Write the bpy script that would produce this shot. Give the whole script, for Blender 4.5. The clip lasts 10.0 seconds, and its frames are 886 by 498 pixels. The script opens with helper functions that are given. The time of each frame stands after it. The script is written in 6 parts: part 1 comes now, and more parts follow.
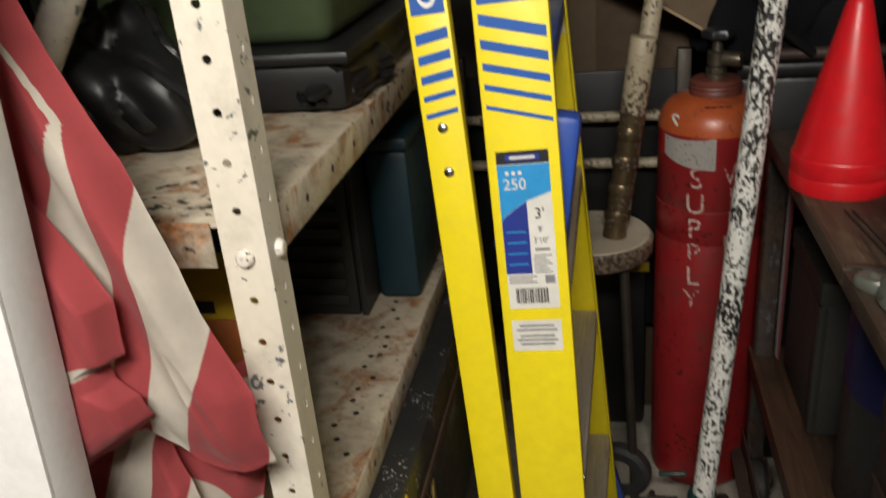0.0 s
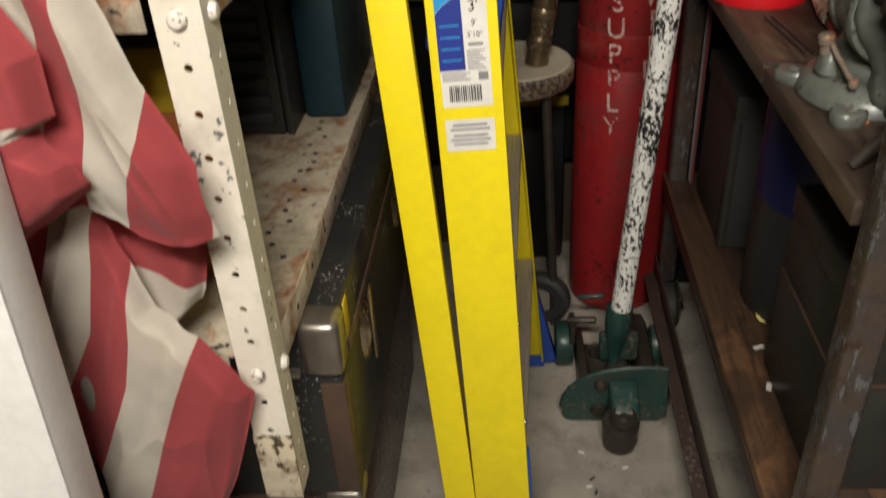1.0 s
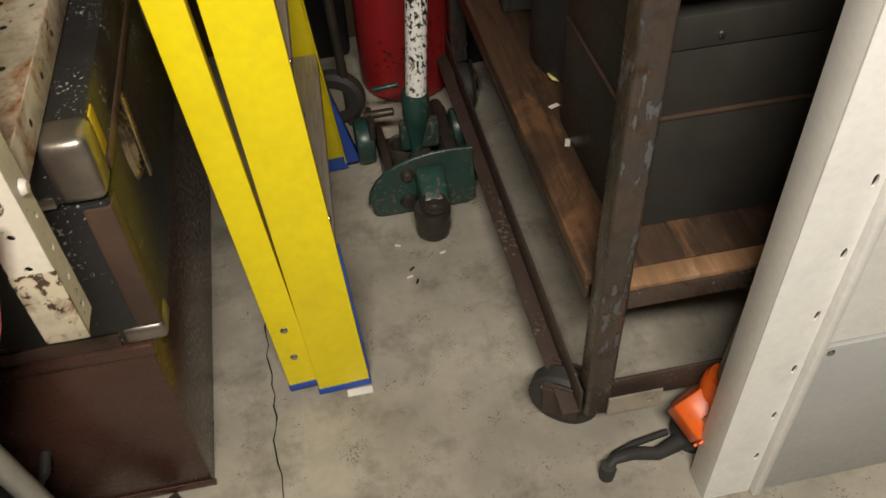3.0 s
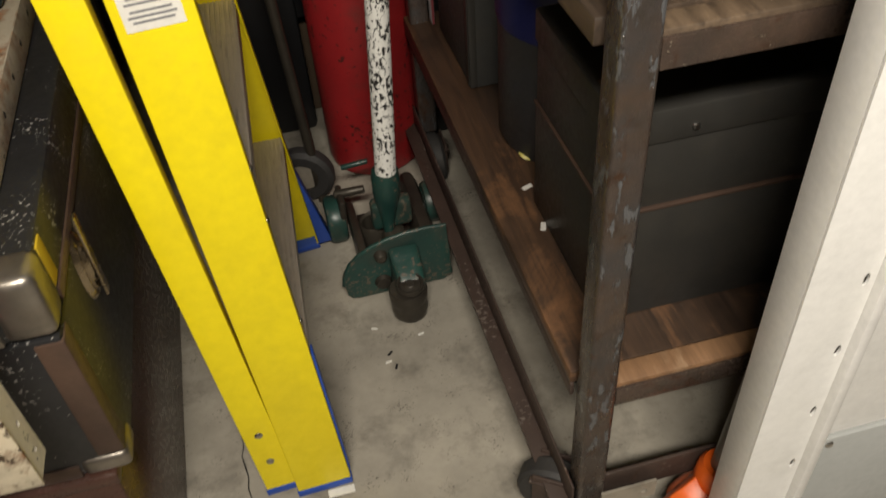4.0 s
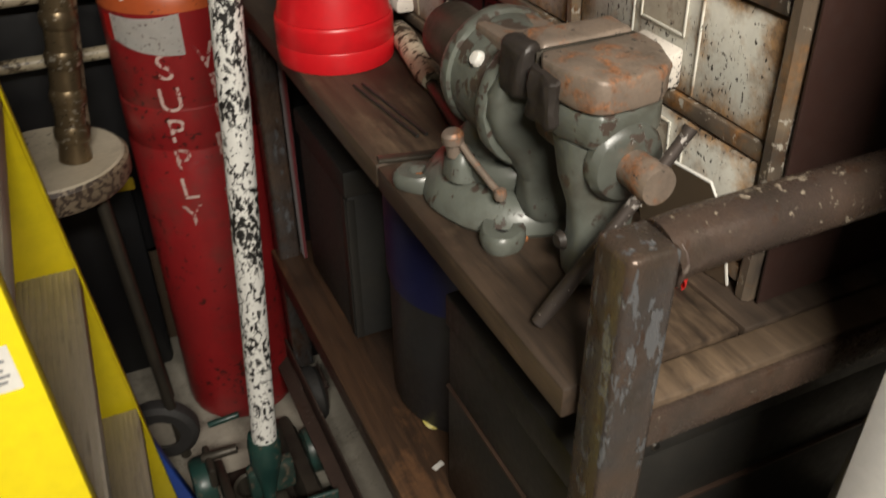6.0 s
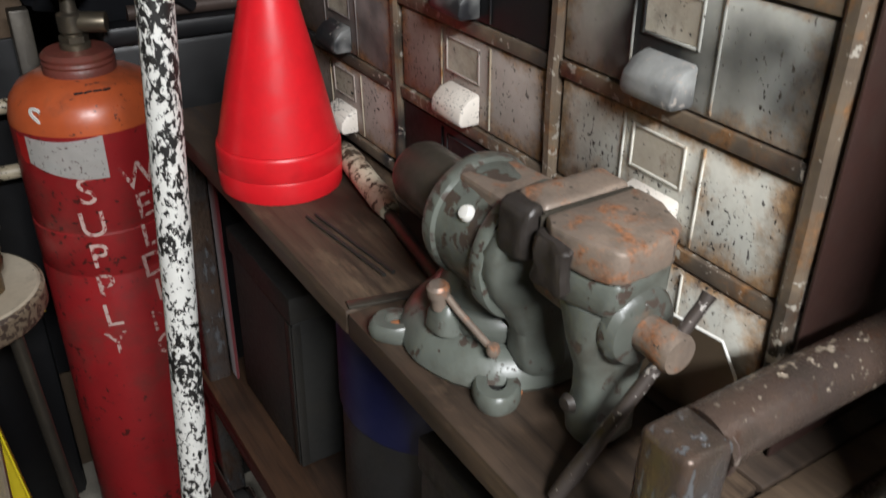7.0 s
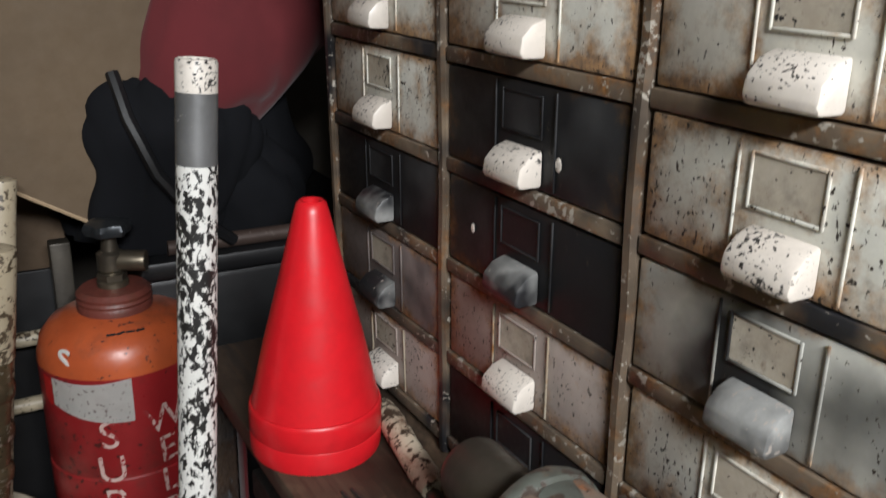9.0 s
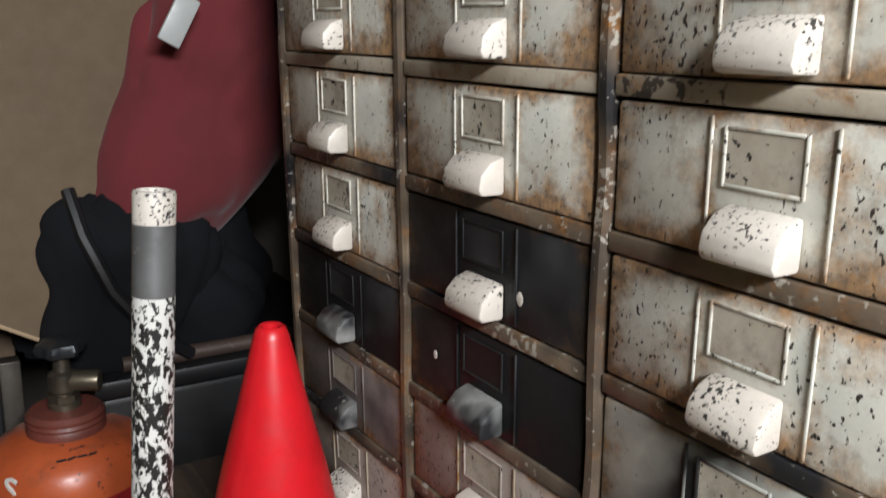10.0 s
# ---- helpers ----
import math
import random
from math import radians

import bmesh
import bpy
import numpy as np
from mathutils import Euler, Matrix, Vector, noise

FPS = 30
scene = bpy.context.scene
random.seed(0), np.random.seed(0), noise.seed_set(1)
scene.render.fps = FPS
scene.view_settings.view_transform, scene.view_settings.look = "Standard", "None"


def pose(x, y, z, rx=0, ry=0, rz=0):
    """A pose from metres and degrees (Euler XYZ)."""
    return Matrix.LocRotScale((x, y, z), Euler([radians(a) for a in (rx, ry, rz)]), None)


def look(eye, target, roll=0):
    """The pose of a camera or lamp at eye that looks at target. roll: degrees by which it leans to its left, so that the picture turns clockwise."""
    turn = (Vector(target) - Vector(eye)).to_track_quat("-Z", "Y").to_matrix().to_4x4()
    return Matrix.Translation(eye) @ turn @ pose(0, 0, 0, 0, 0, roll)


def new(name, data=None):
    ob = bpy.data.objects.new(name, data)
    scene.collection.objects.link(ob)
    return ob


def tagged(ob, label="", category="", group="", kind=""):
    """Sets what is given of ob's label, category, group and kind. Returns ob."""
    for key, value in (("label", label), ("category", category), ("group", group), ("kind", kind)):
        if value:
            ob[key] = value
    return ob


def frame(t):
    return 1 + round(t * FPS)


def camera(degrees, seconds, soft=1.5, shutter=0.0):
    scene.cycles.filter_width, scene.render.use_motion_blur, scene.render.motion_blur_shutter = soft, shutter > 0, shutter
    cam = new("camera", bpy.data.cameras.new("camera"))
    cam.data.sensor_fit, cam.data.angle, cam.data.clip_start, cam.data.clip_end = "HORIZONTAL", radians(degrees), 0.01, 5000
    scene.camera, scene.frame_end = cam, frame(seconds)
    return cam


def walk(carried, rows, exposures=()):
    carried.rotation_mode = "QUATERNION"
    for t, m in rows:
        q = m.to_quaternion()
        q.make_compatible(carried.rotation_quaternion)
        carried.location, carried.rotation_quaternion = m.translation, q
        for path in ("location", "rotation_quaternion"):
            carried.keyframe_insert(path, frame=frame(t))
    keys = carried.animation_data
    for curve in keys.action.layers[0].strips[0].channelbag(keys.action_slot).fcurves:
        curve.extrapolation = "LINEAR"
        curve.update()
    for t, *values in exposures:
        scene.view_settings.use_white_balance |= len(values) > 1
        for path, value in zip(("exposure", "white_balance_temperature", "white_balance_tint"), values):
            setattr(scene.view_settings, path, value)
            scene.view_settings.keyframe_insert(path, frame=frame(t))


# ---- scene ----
cam = camera(55.2, 10.0, shutter=0.4)
PATH = [
    (0, (0.236, 0.059, 1.406), (-0.146, 1.84, 0.58), -5.2),
    (0.5, (0.229, 0.04, 1.36), (-0.031, 1.773, 0.396), -5.6),
    (1, (0.204, 0.01, 1.32), (0.032, 1.676, 0.228), -3.6),
    (1.5, (0.189, 0.003, 1.268), (0.045, 1.527, -0.02), -3.9),
    (2, (0.195, 0.01, 1.235), (0.189, 1.446, -0.157), -3.0),
    (2.5, (0.219, 0.024, 1.22), (0.375, 1.406, -0.217), -2.1),
    (4, (0.263, 0.136, 1.249), (0.546, 1.563, -0.123), -4.7),
    (4.5, (0.293, 0.198, 1.269), (0.625, 1.679, -0.034), -4.4),
    (5, (0.303, 0.251, 1.282), (0.675, 1.799, 0.072), -2.4),
    (5.5, (0.298, 0.317, 1.295), (0.79, 1.844, 0.1), -1.0),
    (5.7, (0.293, 0.352, 1.299), (0.865, 1.867, 0.124), -0.7),
    (6.8, (0.241, 0.499, 1.34), (1.163, 1.942, 0.306), 1.0),
    (7, (0.242, 0.51, 1.351), (1.189, 1.956, 0.346), 1.5),
    (7.5, (0.248, 0.551, 1.379), (1.128, 2.101, 0.472), 0.2),
    (8, (0.257, 0.578, 1.391), (1.154, 2.154, 0.547), 0.7),
    (8.5, (0.266, 0.596, 1.411), (1.191, 2.193, 0.641), 0.5),
    (9, (0.273, 0.614, 1.433), (1.248, 2.232, 0.776), 1.8),
    (9.5, (0.275, 0.626, 1.454), (1.307, 2.242, 0.885), 2.4),
    (10, (0.28, 0.63, 1.48), (1.357, 2.245, 0.998), 1.5),
]
EXPOSURES = [(0.0, -0.52, 6400, 10), (1.0, -0.30, 6500, 10), (1.5, -0.32, 6600, 10), (2.0, -0.04, 6800, 10), (2.6, -0.12, 6700, 10), (5.7, -0.12, 6700, 10), (7.0, 0.20, 5700, 10), (8.4, 0.10, 5700, 10), (10.0, 0.18, 5700, 10)]
walk(cam, [(t, look(eye, target, roll)) for t, eye, target, roll in PATH], EXPOSURES)

# ---------------------------------------------------------------- light
world = bpy.data.worlds.new("world")
world.use_nodes = True
scene.world = world
bg = world.node_tree.nodes["Background"]
bg.inputs[0].default_value = (1.0, 0.95, 0.88, 1)
bg.inputs[1].default_value = 0.03


def area_lamp(name, eye, target, size, size_y, watts, color):
    data = bpy.data.lights.new(name, "AREA")
    data.shape, data.size, data.size_y, data.energy, data.color = "RECTANGLE", size, size_y, watts, color
    ob = new(name, data)
    ob.matrix_world = look(eye, target)
    return ob


# the fluorescent tube over the doorway, above and behind the camera
area_lamp("corridor_light", (0.18, -0.54, 2.18), (0.36, 0.85, 0.75), 0.75, 0.16, 70.0, (1.0, 0.94, 0.84))


# ---------------------------------------------------------------- materials
class Nodes:
    """A small writer of node trees."""

    def __init__(self, name):
        self.mat = bpy.data.materials.new(name)
        self.mat.use_nodes = True
        self.tree = self.mat.node_tree
        self.bsdf = self.tree.nodes["Principled BSDF"]
        tc = self.tree.nodes.new("ShaderNodeTexCoord")
        info = self.tree.nodes.new("ShaderNodeObjectInfo")
        mul = self.add("ShaderNodeVectorMath", operation="SCALE")
        self.link(tc.outputs["Object"], mul.inputs[0])
        mul.inputs["Scale"].default_value = 1.0
        off = self.add("ShaderNodeVectorMath", operation="ADD")
        sc = self.add("ShaderNodeMath", operation="MULTIPLY")
        sc.inputs[1].default_value = 13.0
        self.link(info.outputs["Random"], sc.inputs[0])
        self.link(mul.outputs[0], off.inputs[0])
        self.link(sc.outputs[0], off.inputs[1])
        self.co = off.outputs[0]
        self.random = info.outputs["Random"]
        self.geo = self.tree.nodes.new("ShaderNodeNewGeometry")

    def add(self, kind, operation="", data_type=""):
        n = self.tree.nodes.new(kind)
        if operation:
            n.operation = operation
        if data_type:
            n.data_type = data_type
        return n

    def link(self, a, b):
        self.tree.links.new(a, b)

    def noise(self, scale, detail=4.0, rough=0.6, stretch=(1, 1, 1), distort=0.0):
        m = self.add("ShaderNodeMapping")
        m.inputs["Scale"].default_value = stretch
        self.link(self.co, m.inputs["Vector"])
        n = self.add("ShaderNodeTexNoise")
        n.inputs["Scale"].default_value, n.inputs["Detail"].default_value = scale, detail
        n.inputs["Roughness"].default_value, n.inputs["Distortion"].default_value = rough, distort
        self.link(m.outputs[0], n.inputs["Vector"])
        return n.outputs["Fac"]

    def ramp(self, fac, a, b, lo=0.0, hi=1.0):
        r = self.add("ShaderNodeMapRange")
        r.inputs["From Min"].default_value, r.inputs["From Max"].default_value = a, b
        r.inputs["To Min"].default_value, r.inputs["To Max"].default_value = lo, hi
        self.link(fac, r.inputs["Value"])
        return r.outputs["Result"]

    def mix(self, fac, a, b):
        m = self.add("ShaderNodeMix", data_type="RGBA")
        if isinstance(fac, float):
            m.inputs["Factor"].default_value = fac
        else:
            self.link(fac, m.inputs["Factor"])
        for sock, v in ((m.inputs[6], a), (m.inputs[7], b)):
            if isinstance(v, tuple):
                sock.default_value = (*v, 1)
            else:
                self.link(v, sock)
        return m.outputs[2]

    def math(self, op, a, b):
        m = self.add("ShaderNodeMath", operation=op)
        for sock, v in ((m.inputs[0], a), (m.inputs[1], b)):
            if isinstance(v, (int, float)):
                sock.default_value = v
            else:
                self.link(v, sock)
        return m.outputs[0]

    def finish(self, color, rough, metal=0.0, bump=None, strength=0.2, distance=0.002, coat=0.0):
        b = self.bsdf
        for name, v in (("Base Color", color), ("Roughness", rough), ("Metallic", metal)):
            if isinstance(v, tuple):
                b.inputs[name].default_value = (*v, 1)
            elif isinstance(v, (int, float)):
                b.inputs[name].default_value = v
            else:
                self.link(v, b.inputs[name])
        b.inputs["Coat Weight"].default_value = coat
        if bump is not None:
            n = self.add("ShaderNodeBump")
            n.inputs["Strength"].default_value, n.inputs["Distance"].default_value = strength, distance
            self.link(bump, n.inputs["Height"])
            self.link(n.outputs[0], b.inputs["Normal"])
        return self.mat


def painted(name, paint, paint2, rough=0.45, chip=(0.02, 0.018, 0.016), chips=0.0, chip_scale=60.0, rust=0.0, rust_color=(0.16, 0.06, 0.02),
            metal=0.0, bump=0.15, dirt=0.0, soot=0.0, scale=7.0, stretch=(1, 1, 1)):
    """Paint or bare stuff with two tones, chips through it, rust patches, grime and soot."""
    n = Nodes(name)
    col = n.mix(n.ramp(n.noise(scale, 5), 0.35, 0.65), paint, paint2)
    fine = n.noise(scale * 14, 3, stretch=stretch)
    col = n.mix(n.ramp(fine, 0.3, 0.8, 0.0, 0.25), col, tuple(c * 0.6 for c in paint))
    r = n.ramp(fine, 0.2, 0.8, rough - 0.08, rough + 0.12)
    height = fine
    if dirt:
        col = n.mix(n.ramp(n.noise(scale * 1.7, 8, 0.7), 0.5, 0.75, 0.0, dirt), col, (0.05, 0.042, 0.032))
    if rust:
        rn = n.noise(scale * 2.2, 8, 0.7, distort=0.4)
        col = n.mix(n.ramp(rn, 0.68 - 0.2 * rust, 0.78 - 0.14 * rust), col, n.mix(n.ramp(fine, 0.35, 0.65), rust_color, tuple(c * 0.35 for c in rust_color)))
    if soot:
        col = n.mix(n.ramp(n.noise(scale * 0.9, 3, 0.5), 0.62 - 0.3 * soot, 0.78 - 0.3 * soot), col, (0.016, 0.016, 0.018))
    if chips:
        cn = n.noise(chip_scale * 2.2, 5, 0.62, stretch)
        cover = n.noise(chip_scale * 0.16, 2, 0.5)
        mixed = n.math("ADD", cn, n.math("MULTIPLY", n.math("SUBTRACT", cover, 0.5), 0.5))
        k = n.ramp(mixed, 0.68 - 0.2 * chips, 0.70 - 0.2 * chips)
        col = n.mix(k, col, chip)
        height = n.math("SUBTRACT", n.math("MULTIPLY", fine, 0.3), k)
    return n.finish(col, r, metal, height, bump)


def wood(name, light, dark, rough=0.7, scale=9.0, axis="y", worn=0.3, bare=None):
    n = Nodes(name)
    st = {"x": (0.12, 2, 2), "y": (2, 0.12, 2), "z": (2, 2, 0.12)}[axis]
    g = n.noise(scale * 4, 6, 0.65, st, 0.3)
    big = n.noise(scale * 0.5, 4, 0.6)
    col = n.mix(n.ramp(g, 0.3, 0.7), dark, light)
    col = n.mix(n.ramp(big, 0.45, 0.75, 0, worn), col, tuple(c * 0.3 for c in dark))
    col = n.mix(n.ramp(n.noise(scale * 9, 4, 0.7, st), 0.6, 0.75, 0, 0.6), col, tuple(c * 0.35 for c in dark))
    if bare:
        col = n.mix(n.ramp(n.math("ADD", n.noise(scale * 0.8, 6, 0.7, (1, 0.5, 1), 0.6), n.math("MULTIPLY", g, 0.2)), 0.62, 0.78, 0, 0.8), col, bare)
    return n.finish(col, n.ramp(g, 0.2, 0.8, rough - 0.1, rough + 0.1), 0.0, g, 0.45)


def cloth(name, c, rough=0.9, spec=0.3):
    n = Nodes(name)
    w = n.noise(900.0, 2)
    col = n.mix(n.ramp(n.noise(9, 5), 0.3, 0.7), c, tuple(x * 0.72 for x in c))
    m = n.finish(col, rough, 0.0, w, 0.15, 0.0005)
    n.bsdf.inputs["Sheen Weight"].default_value = spec
    return m


def plain(name, c, rough=0.5, metal=0.0, coat=0.0):
    n = Nodes(name)
    f = n.noise(40, 4)
    col = n.mix(n.ramp(f, 0.3, 0.7), c, tuple(x * 0.82 for x in c))
    return n.finish(col, n.ramp(f, 0.2, 0.8, max(0.03, rough - 0.08), rough + 0.08), metal, f, 0.05, coat=coat)


M = {}
M["concrete"] = painted("concrete", (0.40, 0.365, 0.30), (0.255, 0.232, 0.192), 0.70, dirt=0.7, bump=0.12, scale=5.0, chips=0.06, chip=(0.12, 0.105, 0.085), chip_scale=120)
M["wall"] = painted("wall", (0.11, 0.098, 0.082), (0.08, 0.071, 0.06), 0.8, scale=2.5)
M["white_steel"] = painted("white_steel", (0.86, 0.85, 0.83), (0.82, 0.81, 0.78), 0.38, dirt=0.12, bump=0.05)
M["cream_steel"] = painted("cream_steel", (0.73, 0.68, 0.585), (0.64, 0.59, 0.49), 0.5, chips=0.06, chip_scale=30, rust=0.08, dirt=0.35, chip=(0.10, 0.105, 0.11))
M["cream_rusty"] = painted("cream_rusty", (0.60, 0.53, 0.40), (0.50, 0.43, 0.31), 0.6, chips=0.55, chip_scale=38, rust=0.75, dirt=0.6, chip=(0.055, 0.035, 0.02))
M["cream_deck"] = painted("cream_deck", (0.52, 0.455, 0.35), (0.36, 0.305, 0.22), 0.65, chips=0.14, chip_scale=30, rust=0.95, dirt=0.85, rust_color=(0.30, 0.11, 0.025))
M["yellow"] = painted("yellow_fibreglass", (0.86, 0.70, 0.008), (0.82, 0.655, 0.008), 0.42, dirt=0.10, bump=0.06, scale=4)
M["blue_plastic"] = plain("blue_plastic", (0.02, 0.07, 0.36), 0.42)
M["blue_print"] = plain("blue_print", (0.015, 0.10, 0.42), 0.45)
M["navy_print"] = plain("navy_print", (0.02, 0.04, 0.28), 0.45)
M["sky_print"] = plain("sky_print", (0.03, 0.30, 0.66), 0.45)
M["black_print"] = plain("black_print", (0.015, 0.015, 0.018), 0.5)
M["grey_print"] = plain("grey_print", (0.22, 0.22, 0.23), 0.6)
M["paper"] = painted("paper_label", (0.76, 0.74, 0.69), (0.70, 0.68, 0.62), 0.55, dirt=0.15, bump=0.03)
M["tread"] = painted("aluminium_tread", (0.52, 0.47, 0.39), (0.42, 0.375, 0.31), 0.45, metal=0.55, dirt=0.5, stretch=(1, 0.1, 1))
M["rivet"] = plain("rivet_metal", (0.55, 0.53, 0.50), 0.3, 1.0)
M["red_tank"] = painted("red_tank", (0.295, 0.016, 0.018), (0.225, 0.013, 0.015), 0.33, dirt=0.6, chips=0.22, chip_scale=34, bump=0.16, chip=(0.06, 0.012, 0.01))
M["orange_tank"] = painted("orange_tank", (0.50, 0.105, 0.03), (0.34, 0.066, 0.02), 0.33, dirt=0.75, chips=0.2, chip_scale=30, chip=(0.10, 0.03, 0.02))
M["stencil"] = painted("stencil_paint", (0.55, 0.40, 0.36), (0.42, 0.26, 0.23), 0.7, chips=0.80, chip_scale=52, chip=(0.22, 0.013, 0.014))
M["neck_rust"] = painted("rusty_collar", (0.17, 0.045, 0.032), (0.11, 0.032, 0.024), 0.45, rust=0.6, rust_color=(0.16, 0.065, 0.035), dirt=0.6, bump=0.3, scale=14)
M["brass"] = painted("old_brass", (0.20, 0.17, 0.12), (0.11, 0.095, 0.075), 0.38, metal=0.8, dirt=0.5)
M["dark_knob"] = plain("dark_knob", (0.045, 0.05, 0.055), 0.35, 0.6)
M["pipe_white"] = painted("white_pipe", (0.76, 0.75, 0.71), (0.68, 0.67, 0.63), 0.42, chips=0.74, chip_scale=74, stretch=(1, 1, 0.6), chip=(0.017, 0.016, 0.015), bump=0.3)
M["pipe_grey"] = painted("scuffed_pipe", (0.22, 0.22, 0.22), (0.12, 0.12, 0.12), 0.4, metal=0.5, chips=0.3, chip=(0.5, 0.49, 0.46))
M["jack_green"] = painted("jack_green", (0.017, 0.058, 0.047), (0.010, 0.032, 0.028), 0.36, dirt=0.7, chips=0.35, chip=(0.09, 0.075, 0.055), chip_scale=50)
M["greasy"] = painted("greasy_steel", (0.075, 0.065, 0.05), (0.035, 0.03, 0.025), 0.42, metal=0.5, dirt=0.7)
M["cart_steel"] = painted("cart_steel", (0.096, 0.066, 0.049), (0.066, 0.062, 0.062), 0.27, scale=14, dirt=0.75, metal=0.4, chips=0.38, chip=(0.13, 0.132, 0.138), chip_scale=44, stretch=(1, 1, 0.3), rust=0.7, rust_color=(0.085, 0.044, 0.026), bump=0.6)
M["cart_bar"] = painted("cart_bar", (0.105, 0.070, 0.052), (0.070, 0.052, 0.044), 0.27, scale=16, dirt=0.7, metal=0.35, chips=0.12, chip=(0.36, 0.30, 0.23), chip_scale=60, rust=0.6, rust_color=(0.10, 0.048, 0.028), bump=0.6)
M["cart_rail"] = painted("cart_rail", (0.075, 0.050, 0.040), (0.050, 0.034, 0.028), 0.5, metal=0.25, chips=0.15, chip=(0.16, 0.13, 0.11), rust=0.4, rust_color=(0.09, 0.045, 0.028))
M["cart_wood"] = wood("bench_wood", (0.085, 0.055, 0.035), (0.030, 0.021, 0.015), 0.55, 10, "y", 0.9, (0.145, 0.098, 0.060))
M["cart_wood_x"] = wood("bench_end_wood", (0.130, 0.088, 0.054), (0.056, 0.038, 0.025), 0.6, 8, "y", 0.7, (0.19, 0.13, 0.080))
M["shelf_wood"] = wood("shelf_plywood", (0.080, 0.042, 0.022), (0.026, 0.016, 0.011), 0.48, 9, "y", 1.0, (0.20, 0.095, 0.042))
M["raw_wood"] = wood("raw_plywood", (0.31, 0.17, 0.085), (0.14, 0.075, 0.038), 0.6, 9, "y", 0.6, (0.42, 0.30, 0.19))
M["dark_box"] = painted("dark_box_steel", (0.038, 0.036, 0.032), (0.027, 0.026, 0.024), 0.42, metal=0.2, dirt=0.4, bump=0.1)
M["rubber"] = painted("old_rubber", (0.035, 0.033, 0.032), (0.022, 0.021, 0.02), 0.65, dirt=0.5)
M["trunk_black"] = painted("trunk_black", (0.012, 0.012, 0.013), (0.018, 0.018, 0.019), 0.42, chips=0.10, chip=(0.35, 0.34, 0.32), chip_scale=90)
M["trunk_metal"] = painted("trunk_metal", (0.33, 0.30, 0.26), (0.20, 0.17, 0.14), 0.34, metal=0.85, dirt=0.5, rust=0.15)
M["brown_trim"] = painted("brown_trim", (0.105, 0.064, 0.045), (0.065, 0.040, 0.03), 0.45, metal=0.3, dirt=0.4)
M["crate_brown"] = painted("crate_brown", (0.060, 0.026, 0.018), (0.045, 0.020, 0.015), 0.28, dirt=0.3, bump=0.05)


def drawer_paint(name, paint, paint2, rust, soot, chips, half_w=0.132, high=0.092):
    n = Nodes(name)
    tc = n.add("ShaderNodeTexCoord")
    sep = n.add("ShaderNodeSeparateXYZ")
    n.link(tc.outputs["Object"], sep.inputs[0])
    big, mid, fine = n.noise(9, 5), n.noise(26, 7, 0.7), n.noise(120, 3)
    col = n.mix(n.ramp(big, 0.35, 0.65), paint, paint2)
    col = n.mix(n.ramp(fine, 0.35, 0.8, 0, 0.3), col, tuple(c * 0.6 for c in paint))
    side = n.ramp(n.math("ABSOLUTE", sep.outputs["Y"], 0.0), half_w - 0.03, half_w)
    low = n.ramp(sep.outputs["Z"], 0.028, 0.0)
    top = n.ramp(sep.outputs["Z"], high - 0.012, high, 0.0, 0.8)
    mid_rib = n.ramp(n.math("ABSOLUTE", n.math("SUBTRACT", n.math("ABSOLUTE", sep.outputs["Y"], 0.0), 0.045), 0.0), 0.012, 0.0, 0.0, 0.55)
    near = n.math("MAXIMUM", n.math("MAXIMUM", side, low), n.math("MAXIMUM", top, mid_rib))
    k = n.math("ADD", n.math("MULTIPLY", near, 0.30), mid)
    brown = n.mix(n.ramp(fine, 0.35, 0.65), (0.37, 0.185, 0.05), (0.12, 0.058, 0.022))
    stain = n.ramp(k, 0.66 - 0.14 * rust, 0.92 - 0.14 * rust, 0.0, 0.85)
    col = n.mix(stain, col, brown)
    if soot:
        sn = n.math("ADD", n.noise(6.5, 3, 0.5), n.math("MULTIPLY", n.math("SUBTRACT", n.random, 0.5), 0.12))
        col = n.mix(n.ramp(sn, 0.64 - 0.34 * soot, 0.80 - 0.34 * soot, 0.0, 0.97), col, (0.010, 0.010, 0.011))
    n.bsdf.inputs["Specular IOR Level"].default_value = 0.3
    sp = n.ramp(n.math("ADD", n.noise(250, 4, 0.6, (1, 1, 0.6)), n.math("MULTIPLY", n.math("SUBTRACT", big, 0.5), 0.4)), 0.70 - 0.2 * chips, 0.72 - 0.2 * chips)
    col = n.mix(sp, col, (0.035, 0.028, 0.022))
    return n.finish(col, n.ramp(n.math("ADD", n.math("MULTIPLY", mid, 0.6), n.math("MULTIPLY", fine, 0.4)), 0.3, 0.7, 0.36, 0.62), 0.0, n.math("SUBTRACT", n.math("MULTIPLY", mid, 0.6), sp), 0.3)


M["cab_light"] = drawer_paint("drawer_pale", (0.68, 0.655, 0.57), (0.55, 0.545, 0.485), 1.12, 0.0, 0.34)
M["cab_mauve"] = drawer_paint("drawer_mauve", (0.44, 0.37, 0.325), (0.30, 0.255, 0.225), 0.55, 0.15, 0.3)
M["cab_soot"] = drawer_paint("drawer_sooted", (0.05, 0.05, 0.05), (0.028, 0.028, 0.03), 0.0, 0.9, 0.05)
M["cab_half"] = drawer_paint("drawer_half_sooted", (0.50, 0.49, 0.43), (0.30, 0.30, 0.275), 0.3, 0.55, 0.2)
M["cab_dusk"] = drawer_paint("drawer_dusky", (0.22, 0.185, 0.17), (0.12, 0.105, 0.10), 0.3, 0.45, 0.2)
